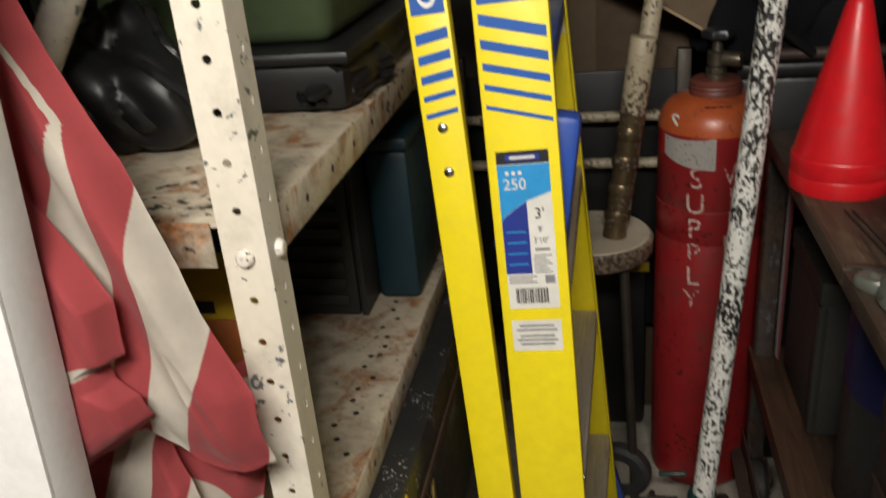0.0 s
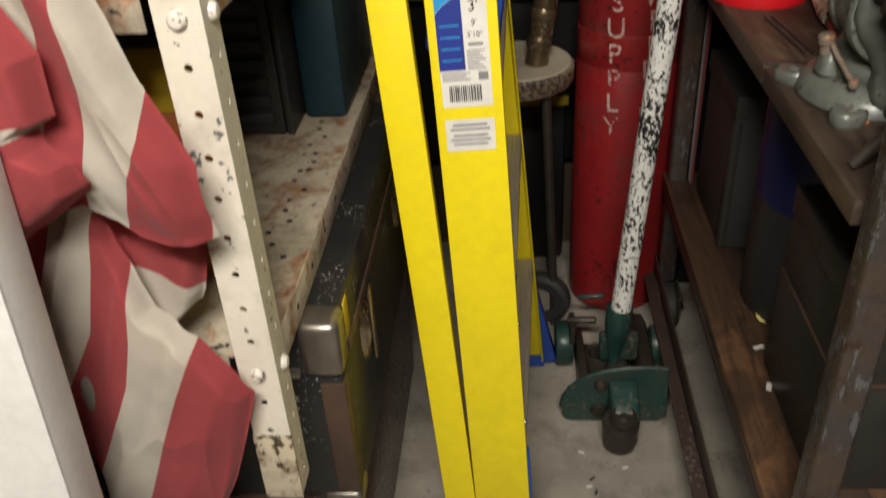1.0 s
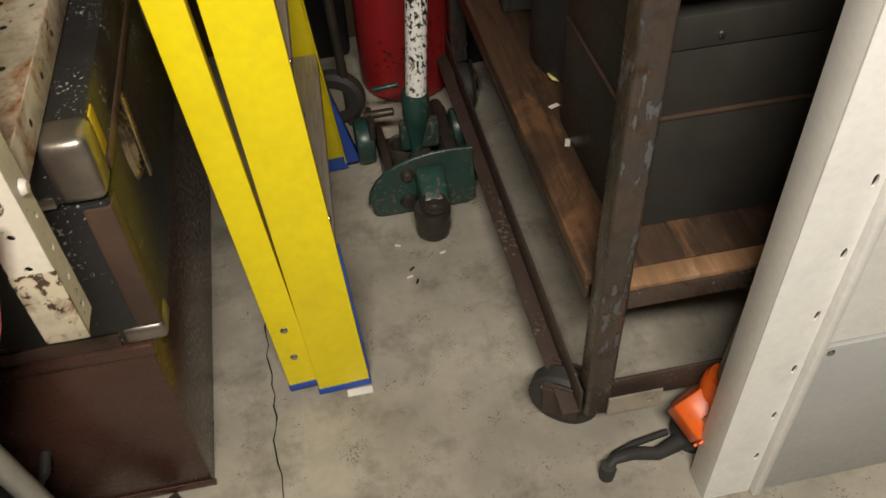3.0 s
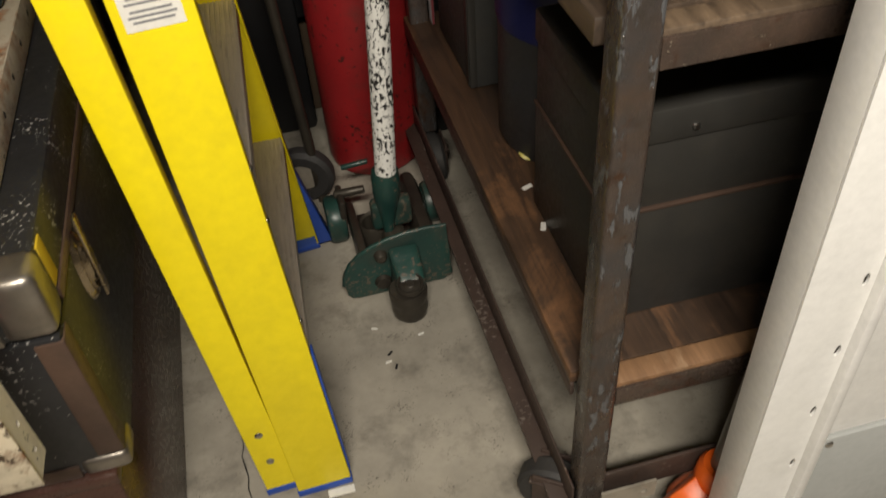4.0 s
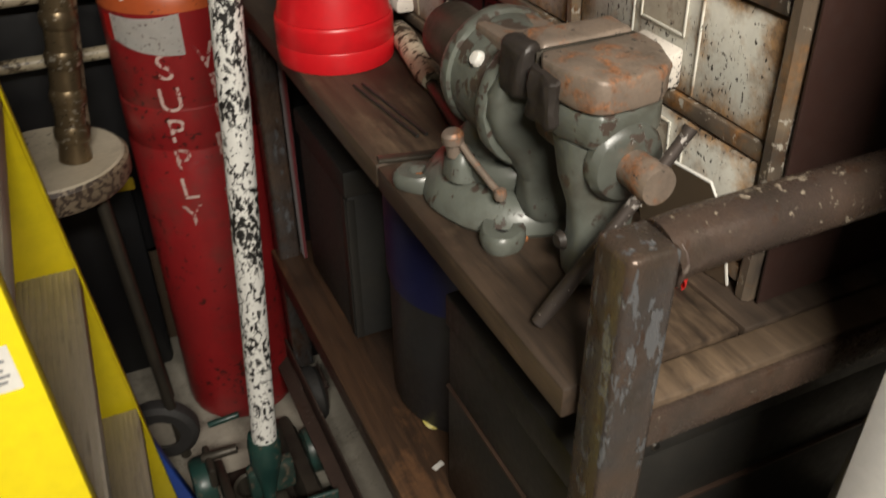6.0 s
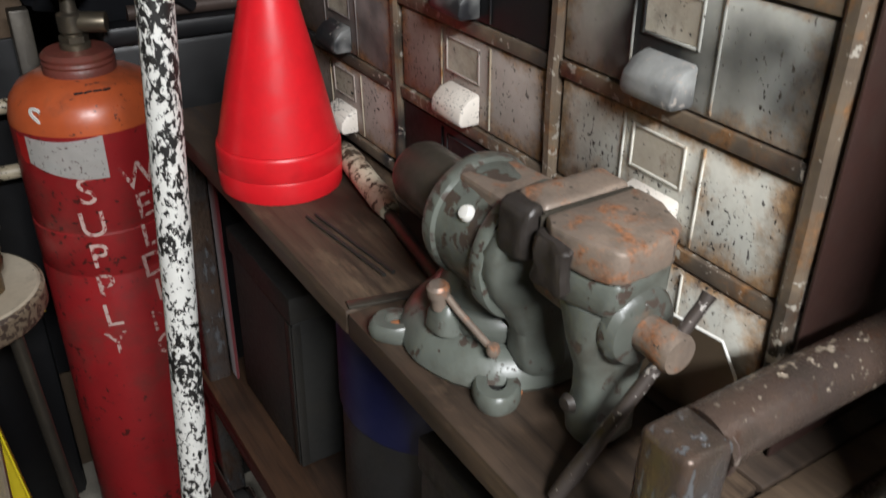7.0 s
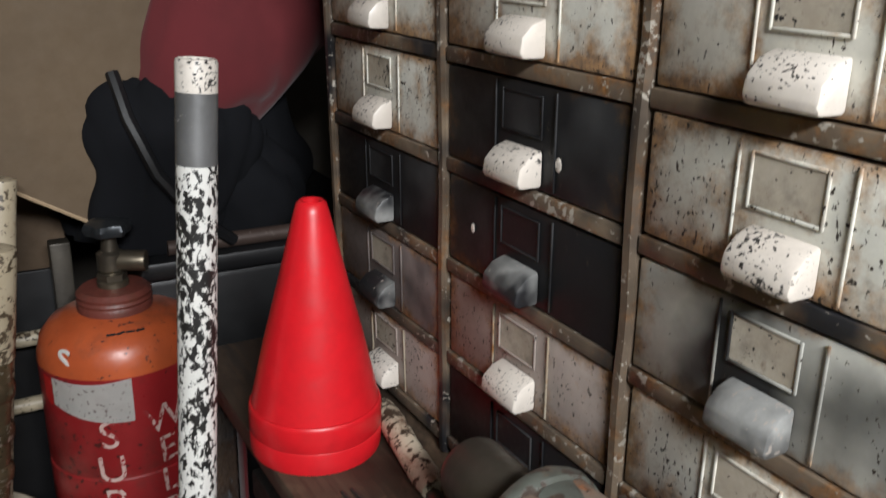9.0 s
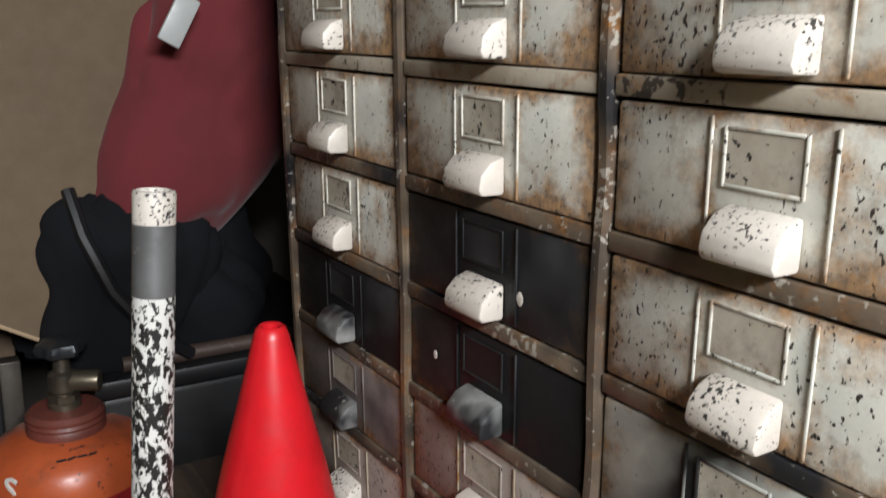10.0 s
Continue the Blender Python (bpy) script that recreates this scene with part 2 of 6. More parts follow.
M["cab_frame_pale"] = painted("cabinet_frame_pale", (0.44, 0.39, 0.31), (0.29, 0.24, 0.17), 0.42, chips=0.2, rust=0.7, rust_color=(0.34, 0.16, 0.045), scale=11, chip_scale=50, chip=(0.06, 0.05, 0.04), bump=0.3)
M["cab_frame"] = painted("cabinet_frame", (0.185, 0.140, 0.095), (0.085, 0.064, 0.048), 0.40, chips=0.34, chip=(0.34, 0.31, 0.26), rust=0.85, rust_color=(0.27, 0.125, 0.040), scale=11, chip_scale=50, soot=0.5, bump=0.3)
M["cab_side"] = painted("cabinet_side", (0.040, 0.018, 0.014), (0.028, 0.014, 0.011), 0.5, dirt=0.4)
M["pull_light"] = painted("pull_paint", (0.72, 0.67, 0.60), (0.62, 0.56, 0.49), 0.42, chips=0.30, chip_scale=120, rust=0.25, dirt=0.3, rust_color=(0.3, 0.15, 0.05), chip=(0.03, 0.028, 0.026))
M["pull_grey"] = painted("pull_grey", (0.33, 0.33, 0.315), (0.13, 0.13, 0.125), 0.38, chips=0.12, soot=0.5, scale=16, chip=(0.30, 0.27, 0.24))
M["rib_rust"] = painted("rusty_rib", (0.40, 0.36, 0.28), (0.28, 0.22, 0.15), 0.5, rust=0.7, rust_color=(0.30, 0.15, 0.05), scale=14)
M["label_card"] = painted("label_card", (0.50, 0.455, 0.37), (0.34, 0.29, 0.22), 0.7, dirt=0.6, rust=0.4, chips=0.15, scale=16)
M["cone_red"] = plain("cone_red", (0.62, 0.010, 0.016), 0.34)
M["vise_green"] = painted("vise_green", (0.135, 0.148, 0.126), (0.074, 0.078, 0.067), 0.33, chips=0.36, chip=(0.060, 0.045, 0.036), chip_scale=26, dirt=0.95, rust=0.36, rust_color=(0.17, 0.095, 0.055), bump=0.4)
M["vise_rust"] = painted("vise_rust", (0.255, 0.195, 0.150), (0.165, 0.130, 0.105), 0.48, metal=0.2, rust=0.8, rust_color=(0.42, 0.175, 0.075), dirt=0.6, scale=18, chips=0.15, chip=(0.06, 0.05, 0.042), chip_scale=40, bump=0.4)
M["vise_head"] = painted("vise_head", (0.036, 0.029, 0.025), (0.022, 0.019, 0.017), 0.5, metal=0.2, rust=0.15, dirt=0.5, rust_color=(0.10, 0.05, 0.03), bump=0.4)
M["steel"] = painted("worn_steel", (0.105, 0.085, 0.075), (0.055, 0.045, 0.04), 0.45, metal=0.5, dirt=0.4, chips=0.22, chip=(0.42, 0.39, 0.36), chip_scale=80)
M["copper_shim"] = plain("rusty_shim", (0.42, 0.16, 0.06), 0.6)


def striped_cloth(name, red, cream):
    """Woven stripes, told apart by the cloth's own stripe count."""
    n = Nodes(name)
    at = n.add("ShaderNodeAttribute")
    at.attribute_name = "stripe_count"
    saw = n.math("FRACT", n.math("MULTIPLY", at.outputs["Fac"], 0.5), 0.0)
    k = n.ramp(saw, 0.496, 0.504)
    k2 = n.ramp(saw, 0.99, 0.998)
    band = n.math("SUBTRACT", k, k2)
    worn = n.noise(11, 6, 0.65)
    col = n.mix(band, n.mix(n.ramp(worn, 0.3, 0.7), red, tuple(c * 0.75 for c in red)), n.mix(n.ramp(worn, 0.35, 0.75), cream, tuple(c * 0.72 for c in cream)))
    m = n.finish(col, 0.88, 0.0, n.noise(700, 2), 0.15, 0.0005)
    n.bsdf.inputs["Sheen Weight"].default_value = 0.15
    return m


M["flag"] = striped_cloth("flag_cloth", (0.54, 0.090, 0.100), (0.76, 0.70, 0.61))
M["bag_black"] = plain("bag_plastic", (0.009, 0.009, 0.010), 0.42, 0.0)
M["black_cloth"] = cloth("black_cloth", (0.0065, 0.007, 0.009), 0.92, 0.0)
M["black_cloth"].node_tree.nodes["Principled BSDF"].inputs["Specular IOR Level"].default_value = 0.2
M["red_cloth"] = cloth("maroon_cloth", (0.13, 0.013, 0.017), 0.9, 0.2)
M["card"] = painted("cardboard", (0.142, 0.100, 0.059), (0.118, 0.082, 0.048), 0.8, dirt=0.2, scale=3, bump=0.1)
M["brown_card"] = painted("brown_carton", (0.10, 0.066, 0.038), (0.075, 0.05, 0.03), 0.85, dirt=0.4)
M["card_edge"] = painted("cardboard_edge", (0.42, 0.31, 0.19), (0.34, 0.25, 0.15), 0.85)
M["green_bin"] = plain("green_bin", (0.055, 0.080, 0.035), 0.55)
M["teal"] = plain("teal_bin", (0.006, 0.028, 0.040), 0.5)
M["grey_crate"] = painted("grey_crate", (0.030, 0.030, 0.028), (0.022, 0.022, 0.021), 0.5, dirt=0.4)
M["blue_bin"] = plain("blue_bin", (0.006, 0.010, 0.085), 0.45)
M["drum"] = painted("drum_steel", (0.045, 0.045, 0.047), (0.03, 0.03, 0.032), 0.42, metal=0.3, dirt=0.5)
M["orange"] = plain("orange_plastic", (0.80, 0.13, 0.015), 0.38)
M["tube_grey"] = painted("grey_tube", (0.20, 0.19, 0.175), (0.15, 0.14, 0.13), 0.36, metal=0.5, dirt=0.3)
M["flag_tube"] = painted("flag_tube", (0.34, 0.33, 0.30), (0.28, 0.27, 0.245), 0.35, metal=0.5, dirt=0.2)
M["grey_panel"] = painted("grey_panel", (0.42, 0.43, 0.42), (0.37, 0.38, 0.37), 0.4, bump=0.05)
M["yellow_tin"] = painted("yellow_carton", (0.55, 0.38, 0.02), (0.48, 0.32, 0.02), 0.5, dirt=0.3)
M["orange_tin"] = painted("orange_carton", (0.36, 0.10, 0.02), (0.24, 0.07, 0.02), 0.5, dirt=0.4)
M["latch"] = painted("tarnished_latch", (0.46, 0.38, 0.26), (0.26, 0.20, 0.13), 0.22, metal=0.95, dirt=0.4)
M["hole"] = plain("dark_hole", (0.008, 0.007, 0.006), 0.9)
M["red_cap"] = plain("red_cap", (0.65, 0.03, 0.025), 0.4)
M["ring_yellow"] = plain("ring_yellow", (0.55, 0.48, 0.12), 0.5)
M["tag_white"] = painted("worn_sticker", (0.74, 0.72, 0.68), (0.60, 0.58, 0.54), 0.55, chips=0.25, chip=(0.25, 0.20, 0.18), chip_scale=60)
M["seat_cream"] = painted("stool_cream", (0.60, 0.53, 0.41), (0.50, 0.43, 0.32), 0.45, chips=0.2, rust=0.15, dirt=0.4, chip=(0.05, 0.03, 0.02), chip_scale=40)
M["seat_rim"] = painted("stool_rim", (0.42, 0.34, 0.24), (0.20, 0.15, 0.10), 0.5, chips=0.5, rust=0.5, chip=(0.06, 0.04, 0.03), chip_scale=50)
M["pipe_cream"] = painted("cream_pipe", (0.50, 0.43, 0.31), (0.36, 0.30, 0.20), 0.42, chips=0.55, rust=0.3, chip=(0.07, 0.05, 0.03), chip_scale=45)
M["pipe_brass"] = painted("brown_pipe", (0.22, 0.16, 0.09), (0.13, 0.095, 0.055), 0.3, metal=0.7, chips=0.25, chip=(0.45, 0.40, 0.32), chip_scale=45)


# ---------------------------------------------------------------- mesh helpers
def thing(name, label, category, at, group="", kind=""):
    ob = new(name)
    ob.empty_display_size = 0.05
    ob.location = at
    return tagged(ob, label, category, group, kind)


def mesh_of(name, bm, material, smooth=True):
    bmesh.ops.recalc_face_normals(bm, faces=bm.faces)
    me = bpy.data.meshes.new(name)
    bm.to_mesh(me)
    bm.free()
    mats = material if isinstance(material, (list, tuple)) else [material]
    for m in mats:
        me.materials.append(M[m])
    if smooth:
        me.polygons.foreach_set("use_smooth", [True] * len(me.polygons))
        me.set_sharp_from_angle(angle=radians(38))
    return me


def hang(ob, parent):
    """Makes ob, whose mesh is in world metres, a part of parent."""
    ob.parent = parent
    if parent.type == "EMPTY":
        ob.matrix_parent_inverse = Matrix.Translation(parent.location).inverted()
    return ob


def part(name, bm, material, parent, label="", kind=""):
    return hang(tagged(new(name, mesh_of(name, bm, material)), label, kind=kind), parent)


def single(name, bm, material, label, category, group="", kind=""):
    return tagged(new(name, mesh_of(name, bm, material)), label, category, group, kind)


def bevel(bm, w, seg=2, angle=30):
    if w > 0:
        es = [e for e in bm.edges if len(e.link_faces) == 2 and e.calc_face_angle(0) > radians(angle)]
        bmesh.ops.bevel(bm, geom=es, offset=w, segments=seg, profile=0.5, affect="EDGES", clamp_overlap=True)
    return bm


def add_box(bm, x0, x1, y0, y1, z0, z1, m=None):
    g = bmesh.ops.create_cube(bm, size=1.0)
    t = Matrix.Translation(((x0 + x1) / 2, (y0 + y1) / 2, (z0 + z1) / 2)) @ Matrix.Diagonal((x1 - x0, y1 - y0, z1 - z0, 1))
    bmesh.ops.transform(bm, matrix=(m @ t) if m else t, verts=g["verts"])
    return g["verts"]


def box(x0, x1, y0, y1, z0, z1, w=0.002, m=None, seg=2):
    bm = bmesh.new()
    add_box(bm, x0, x1, y0, y1, z0, z1, m)
    return bevel(bm, w, seg)


def add_rod(bm, a, b, r0, r1=None, n=20, caps=True):
    a, b = Vector(a), Vector(b)
    d = b - a
    g = bmesh.ops.create_cone(bm, cap_ends=caps, segments=n, radius1=r0, radius2=r0 if r1 is None else r1, depth=d.length)
    bmesh.ops.transform(bm, matrix=Matrix.Translation((a + b) / 2) @ d.to_track_quat("Z", "Y").to_matrix().to_4x4(), verts=g["verts"])
    return g["verts"]


def rod(a, b, r0, r1=None, n=20, w=0.0):
    bm = bmesh.new()
    add_rod(bm, a, b, r0, r1, n)
    return bevel(bm, w, 2, 50)


def lathe(profile, m=None, n=32):
    """Turns (radius, height) points round the z axis, then lays the shape at m."""
    bm = bmesh.new()
    rings = []
    for r, z in profile:
        if r < 1e-5:
            rings.append([bm.verts.new((0, 0, z))])
        else:
            rings.append([bm.verts.new((r * math.cos(2 * math.pi * k / n), r * math.sin(2 * math.pi * k / n), z)) for k in range(n)])
    for a, b in zip(rings, rings[1:]):
        for k in range(n):
            q = [a[k % len(a)], a[(k + 1) % len(a)], b[(k + 1) % len(b)], b[k % len(b)]]
            q = list(dict.fromkeys(q))
            if len(q) > 2:
                bm.faces.new(q)
    if m is not None:
        bmesh.ops.transform(bm, matrix=m, verts=bm.verts)
    return bm


def tube(points, r, n=14, radii=None):
    """A round bar along points."""
    bm = bmesh.new()
    pts = [Vector(p) for p in points]
    rings = []
    up = None
    for i, p in enumerate(pts):
        d = (pts[min(i + 1, len(pts) - 1)] - pts[max(i - 1, 0)]).normalized()
        if up is None:
            up = d.orthogonal().normalized()
        up = (up - d * up.dot(d)).normalized()
        s = d.cross(up)
        rr = radii[i] if radii else r
        rings.append([bm.verts.new(p + (up * math.cos(2 * math.pi * k / n) + s * math.sin(2 * math.pi * k / n)) * rr) for k in range(n)])
    for a, b in zip(rings, rings[1:]):
        for k in range(n):
            bm.faces.new((a[k], a[(k + 1) % n], b[(k + 1) % n], b[k]))
    bm.faces.new(rings[0][::-1])
    bm.faces.new(rings[-1])
    return bm


def prism(outline, m, depth, w=0.0):
    """A flat outline (x, y) pushed depth along z, laid at m."""
    bm = bmesh.new()
    f = bm.faces.new([bm.verts.new((x, y, 0)) for x, y in outline])
    g = bmesh.ops.extrude_face_region(bm, geom=[f])
    bmesh.ops.translate(bm, vec=(0, 0, depth), verts=[v for v in g["geom"] if isinstance(v, bmesh.types.BMVert)])
    bmesh.ops.recalc_face_normals(bm, faces=bm.faces)
    bevel(bm, w)
    bmesh.ops.transform(bm, matrix=m, verts=bm.verts)
    return bm


def frame_axes(origin, x_to, up):
    """The pose whose x points along x_to and whose z lies nearest to up."""
    x = Vector(x_to).normalized()
    z = Vector(up)
    z = (z - x * z.dot(x)).normalized()
    y = z.cross(x)
    return Matrix.Translation(origin) @ Matrix((x, y, z)).transposed().to_4x4()


def holed_plate(w, h, t, holes, m, n=10):
    """A plate w by h by t with round holes (x, y, r) through it."""
    bm = bmesh.new()
    cuts = sorted(holes, key=lambda q: q[1])
    outline = [bm.verts.new(p) for p in ((0, 0, 0), (w, 0, 0), (w, h, 0), (0, h, 0))]
    edges = [bm.edges.new((outline[k], outline[(k + 1) % 4])) for k in range(4)]
    for x, y, rx, ry in cuts:
        ring = [bm.verts.new((x + rx * math.cos(2 * math.pi * k / n), y + ry * math.sin(2 * math.pi * k / n), 0)) for k in range(n)]
        edges += [bm.edges.new((ring[k], ring[(k + 1) % n])) for k in range(n)]
    bmesh.ops.triangle_fill(bm, use_beauty=True, use_dissolve=False, edges=edges)
    g = bmesh.ops.extrude_face_region(bm, geom=list(bm.faces))
    bmesh.ops.translate(bm, vec=(0, 0, t), verts=[v for v in g["geom"] if isinstance(v, bmesh.types.BMVert)])
    bmesh.ops.transform(bm, matrix=m, verts=bm.verts)
    return bm


def lumpy(rx, ry, rz, m, seed, amount=0.2, freq=6.0, sub=4, floor=None):
    """A sagging, creased heap."""
    bm = bmesh.new()
    bmesh.ops.create_icosphere(bm, subdivisions=sub, radius=1.0)
    for v in bm.verts:
        d = v.co.normalized()
        q = Vector((d.x * rx, d.y * ry, d.z * rz))
        k = noise.noise(q * freq + Vector((seed, 0, 0))) * amount
        fold = Vector((q.x * 1.9 + q.z * 0.5, q.y * 1.9, q.z * 0.6)) * freq
        k += noise.noise(fold + Vector((0, seed, 0))) * amount * 0.4
        k -= (1 - abs(noise.noise(fold * 1.3 + Vector((3, seed, 1))))) ** 7 * amount * 0.28
        v.co = q * (1 + k)
    bmesh.ops.transform(bm, matrix=m, verts=bm.verts)
    if floor is not None:
        for v in bm.verts:
            v.co.z = max(v.co.z, floor)
    return bm


def letters(text, size, m, material, parent, name="lettering", depth=0.0004):
    """Built-in font, turned into a mesh, its middle at m."""
    cu = bpy.data.curves.new(name, "FONT")
    cu.body, cu.size, cu.extrude, cu.align_x, cu.align_y = text, size, depth, "CENTER", "CENTER"
    tmp = new(name, cu)
    dg = bpy.context.evaluated_depsgraph_get()
    me = bpy.data.meshes.new_from_object(tmp.evaluated_get(dg))
    bpy.data.objects.remove(tmp)
    bpy.data.curves.remove(cu)
    me.transform(m)
    me.materials.clear()
    me.materials.append(M[material])
    return me


def cast(bm, amount=0.0015, freq=45.0, cuts=3):
    """A little unevenness, as cast iron has."""
    bmesh.ops.subdivide_edges(bm, edges=list(bm.edges), cuts=cuts, use_grid_fill=True)
    for v in bm.verts:
        v.co += Vector((noise.noise(v.co * freq), noise.noise(v.co * freq + Vector((9, 0, 0))), noise.noise(v.co * freq + Vector((0, 9, 0))))) * amount
    return bm

# ---------------------------------------------------------------- setting
def slab(name, x0, x1, y0, y1, z0, z1, material, label, category):
    return single(name, box(x0, x1, y0, y1, z0, z1, 0), material, label, category, kind="structure")


slab("floor", -1.6, 2.0, -2.2, 2.6, -0.1, 0.0, "concrete", "stained grey concrete floor with a hairline crack", "floor")
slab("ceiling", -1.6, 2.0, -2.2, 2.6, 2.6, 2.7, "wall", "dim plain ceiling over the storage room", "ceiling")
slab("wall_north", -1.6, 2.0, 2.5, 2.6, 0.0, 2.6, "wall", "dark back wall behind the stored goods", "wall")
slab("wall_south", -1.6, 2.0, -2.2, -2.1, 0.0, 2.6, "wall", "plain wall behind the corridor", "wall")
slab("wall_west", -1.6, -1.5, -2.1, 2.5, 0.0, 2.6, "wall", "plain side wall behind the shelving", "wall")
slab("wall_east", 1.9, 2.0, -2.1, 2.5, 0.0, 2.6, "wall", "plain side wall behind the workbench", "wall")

# the crack in the concrete: a thin sunken-looking sliver of dark filler
rng = random.Random(5)
pts, x = [], 0.075
for k in range(40):
    y = 0.45 + k * 0.0225
    x += rng.uniform(-0.005, 0.005) + (0.066 - x) * 0.15
    pts.append((x, y))
bm = bmesh.new()
va = [bm.verts.new((px - rng.uniform(0.0006, 0.0018), py, 0.0012)) for px, py in pts]
vb = [bm.verts.new((px + rng.uniform(0.0006, 0.0018), py, 0.0012)) for px, py in pts]
for k in range(len(pts) - 1):
    bm.faces.new((va[k], vb[k], vb[k + 1], va[k + 1]))
floor_crack = single("floor_crack", bm, "hole", "thin jagged crack running along the concrete floor", "crack", kind="structure")


# white slotted steel jambs at the mouth of the aisle
def jamb(name, x, y, side, label):
    ob = thing(name, label, "jamb", (x, y, 0), kind="structure")
    slots = [(0.064, 0.105 + 0.107 * k, 0.0035, 0.009) for k in range(23)]
    m = Matrix.Translation((x, y, 0)) @ Matrix(((side, 0, 0, 0), (0, 0, 1, 0), (0, 1, 0, 0), (0, 0, 0, 1)))
    part("face", holed_plate(0.075, 2.6, 0.003, slots, m), "white_steel", ob)
    xs = sorted((x, x + side * 0.004))
    part("lip", box(xs[0], xs[1], y + 0.0035, y + 0.05, 0, 2.6, 0.001), "white_steel", ob)
    xs = sorted((x + side * 0.0755, x + side * 0.09))
    part("return_rib", box(xs[0], xs[1], y - 0.012, y + 0.03, 0, 2.6, 0.004), "white_steel", ob)
    xs = sorted((x + side * 0.0905, x + side * 0.7))
    part("panel", box(xs[0], xs[1], y + 0.002, y + 0.008, 0.36, 2.6, 0.001), "white_steel", ob)
    low = part("kick_panel", box(xs[0], xs[1], y - 0.003, y + 0.006, 0.0, 0.357, 0.0015), "grey_panel", ob, "grey sheet-metal kick panel")
    if side < 0:
        for k in range(9):
            zz = 0.38 + 0.045 * k
            part("corrugation", box(xs[0], xs[1] - 0.004, y - 0.004, y + 0.0015, zz, zz + 0.022, 0.004), "grey_panel", ob)
    for k in range(4):
        cx = x + side * (0.105 + 0.15 * k)
        part("rivet", lathe([(0, 0.0025), (0.004, 0.002), (0.006, 0)], Matrix.Translation((cx, y - 0.0032, 0.345)) @ pose(0, 0, 0, 90), 10), "rivet", low)
    return ob


jamb_left = jamb("jamb_left", -0.262, 0.517, -1, "white painted slotted steel jamb leaning at the doorway")
jamb_left.rotation_euler = (0, radians(4.0), 0)
jamb("jamb_right", 0.705, 0.60, 1, "white painted slotted steel jamb with a grey kick panel")


# ---------------------------------------------------------------- steel shelving
SH_X1, SH_X0 = -0.055, -0.62
SH_Y0, SH_Y1 = 0.69, 1.66


def perforated_post(x, y, sx, sy, z0, z1, parent):
    """An angle post of two holed faces that meet at the corner (x, y)."""
    n = int((z1 - z0) / 0.0435)
    holes = [(0.022, z0 + 0.02 + 0.0435 * k, 0.0042, 0.0042) for k in range(n)]
    holes = [(hx, hz - z0, a, b) for hx, hz, a, b in holes]
    front = Matrix.Translation((x, y, z0)) @ Matrix(((sx, 0, 0, 0), (0, 0, sy, 0), (0, 1, 0, 0), (0, 0, 0, 1)))
    post = part("post", holed_plate(0.043, z1 - z0, 0.0025, holes, front), "cream_steel", parent, "chipped cream perforated angle post")
    side = Matrix.Translation((x, y + sy * 0.003, z0)) @ Matrix(((0, 0, sx, 0), (sy, 0, 0, 0), (0, 1, 0, 0), (0, 0, 0, 1)))
    part("flange", holed_plate(0.036, z1 - z0, 0.0025, [(0.02, hz + 0.005, 0.003, 0.0045) for hx, hz, a, b in holes], side), "cream_steel", post)
    return post


shelving = thing("shelving", "old cream perforated-steel shelving with chipped rusty paint", "shelf", (-0.33, 1.2, 0.715))
POST_Z0 = 0.52
near_post = perforated_post(SH_X1, SH_Y0, -1, 1, POST_Z0, 2.2, shelving)
perforated_post(SH_X1, SH_Y1, -1, -1, POST_Z0, 2.2, shelving)
perforated_post(SH_X0, SH_Y0, 1, 1, POST_Z0, 2.2, shelving)
perforated_post(SH_X0, SH_Y1, 1, -1, POST_Z0, 2.2, shelving)
part("rusty_foot", box(SH_X1 - 0.0445, SH_X1 + 0.001, SH_Y0 - 0.0015, SH_Y0 + 0.0022, POST_Z0 - 0.004, POST_Z0 + 0.10, 0.0006), "cream_rusty", near_post, "rust-eaten foot of the post")


def deck(z, material, label):
    d = part("deck", box(SH_X0 + 0.004, SH_X1 - 0.006, SH_Y0 + 0.006, SH_Y1 - 0.006, z - 0.004, z, 0.001), material, shelving, label)
    for nm, (x0, x1, y0, y1) in (("front_beam", (SH_X1 - 0.0055, SH_X1 - 0.003, SH_Y0 + 0.05, SH_Y1 - 0.05)), ("back_beam", (SH_X0 + 0.003, SH_X0 + 0.0055, SH_Y0 + 0.05, SH_Y1 - 0.05)),
                                 ("end_beam", (SH_X0 + 0.05, SH_X1 - 0.052, SH_Y0 + 0.003, SH_Y0 + 0.0055)), ("end_beam", (SH_X0 + 0.05, SH_X1 - 0.052, SH_Y1 - 0.0055, SH_Y1 - 0.003))):
        beam = part(nm, box(x0, x1, y0, y1, z - 0.042, z + 0.002, 0.001), material, shelving)
        if nm in ("front_beam", "end_beam"):
            long_y = y1 - y0 > 0.2
            for k in range(9):
                t = 0.08 + k * 0.1
                if long_y:
                    c, q = (x1 + 0.0003, y0 + t * (y1 - y0), z - 0.02), pose(0, 0, 0, 0, 90)
                else:
                    c, q = (x0 + t * (x1 - x0), y0 - 0.0003, z - 0.02), pose(0, 0, 0, 90)
                part("bolt_hole", lathe([(0, 0.0003), (0.0042, 0.0002), (0.0045, 0)], Matrix.Translation(c) @ q, 10), "hole", beam)
    return d


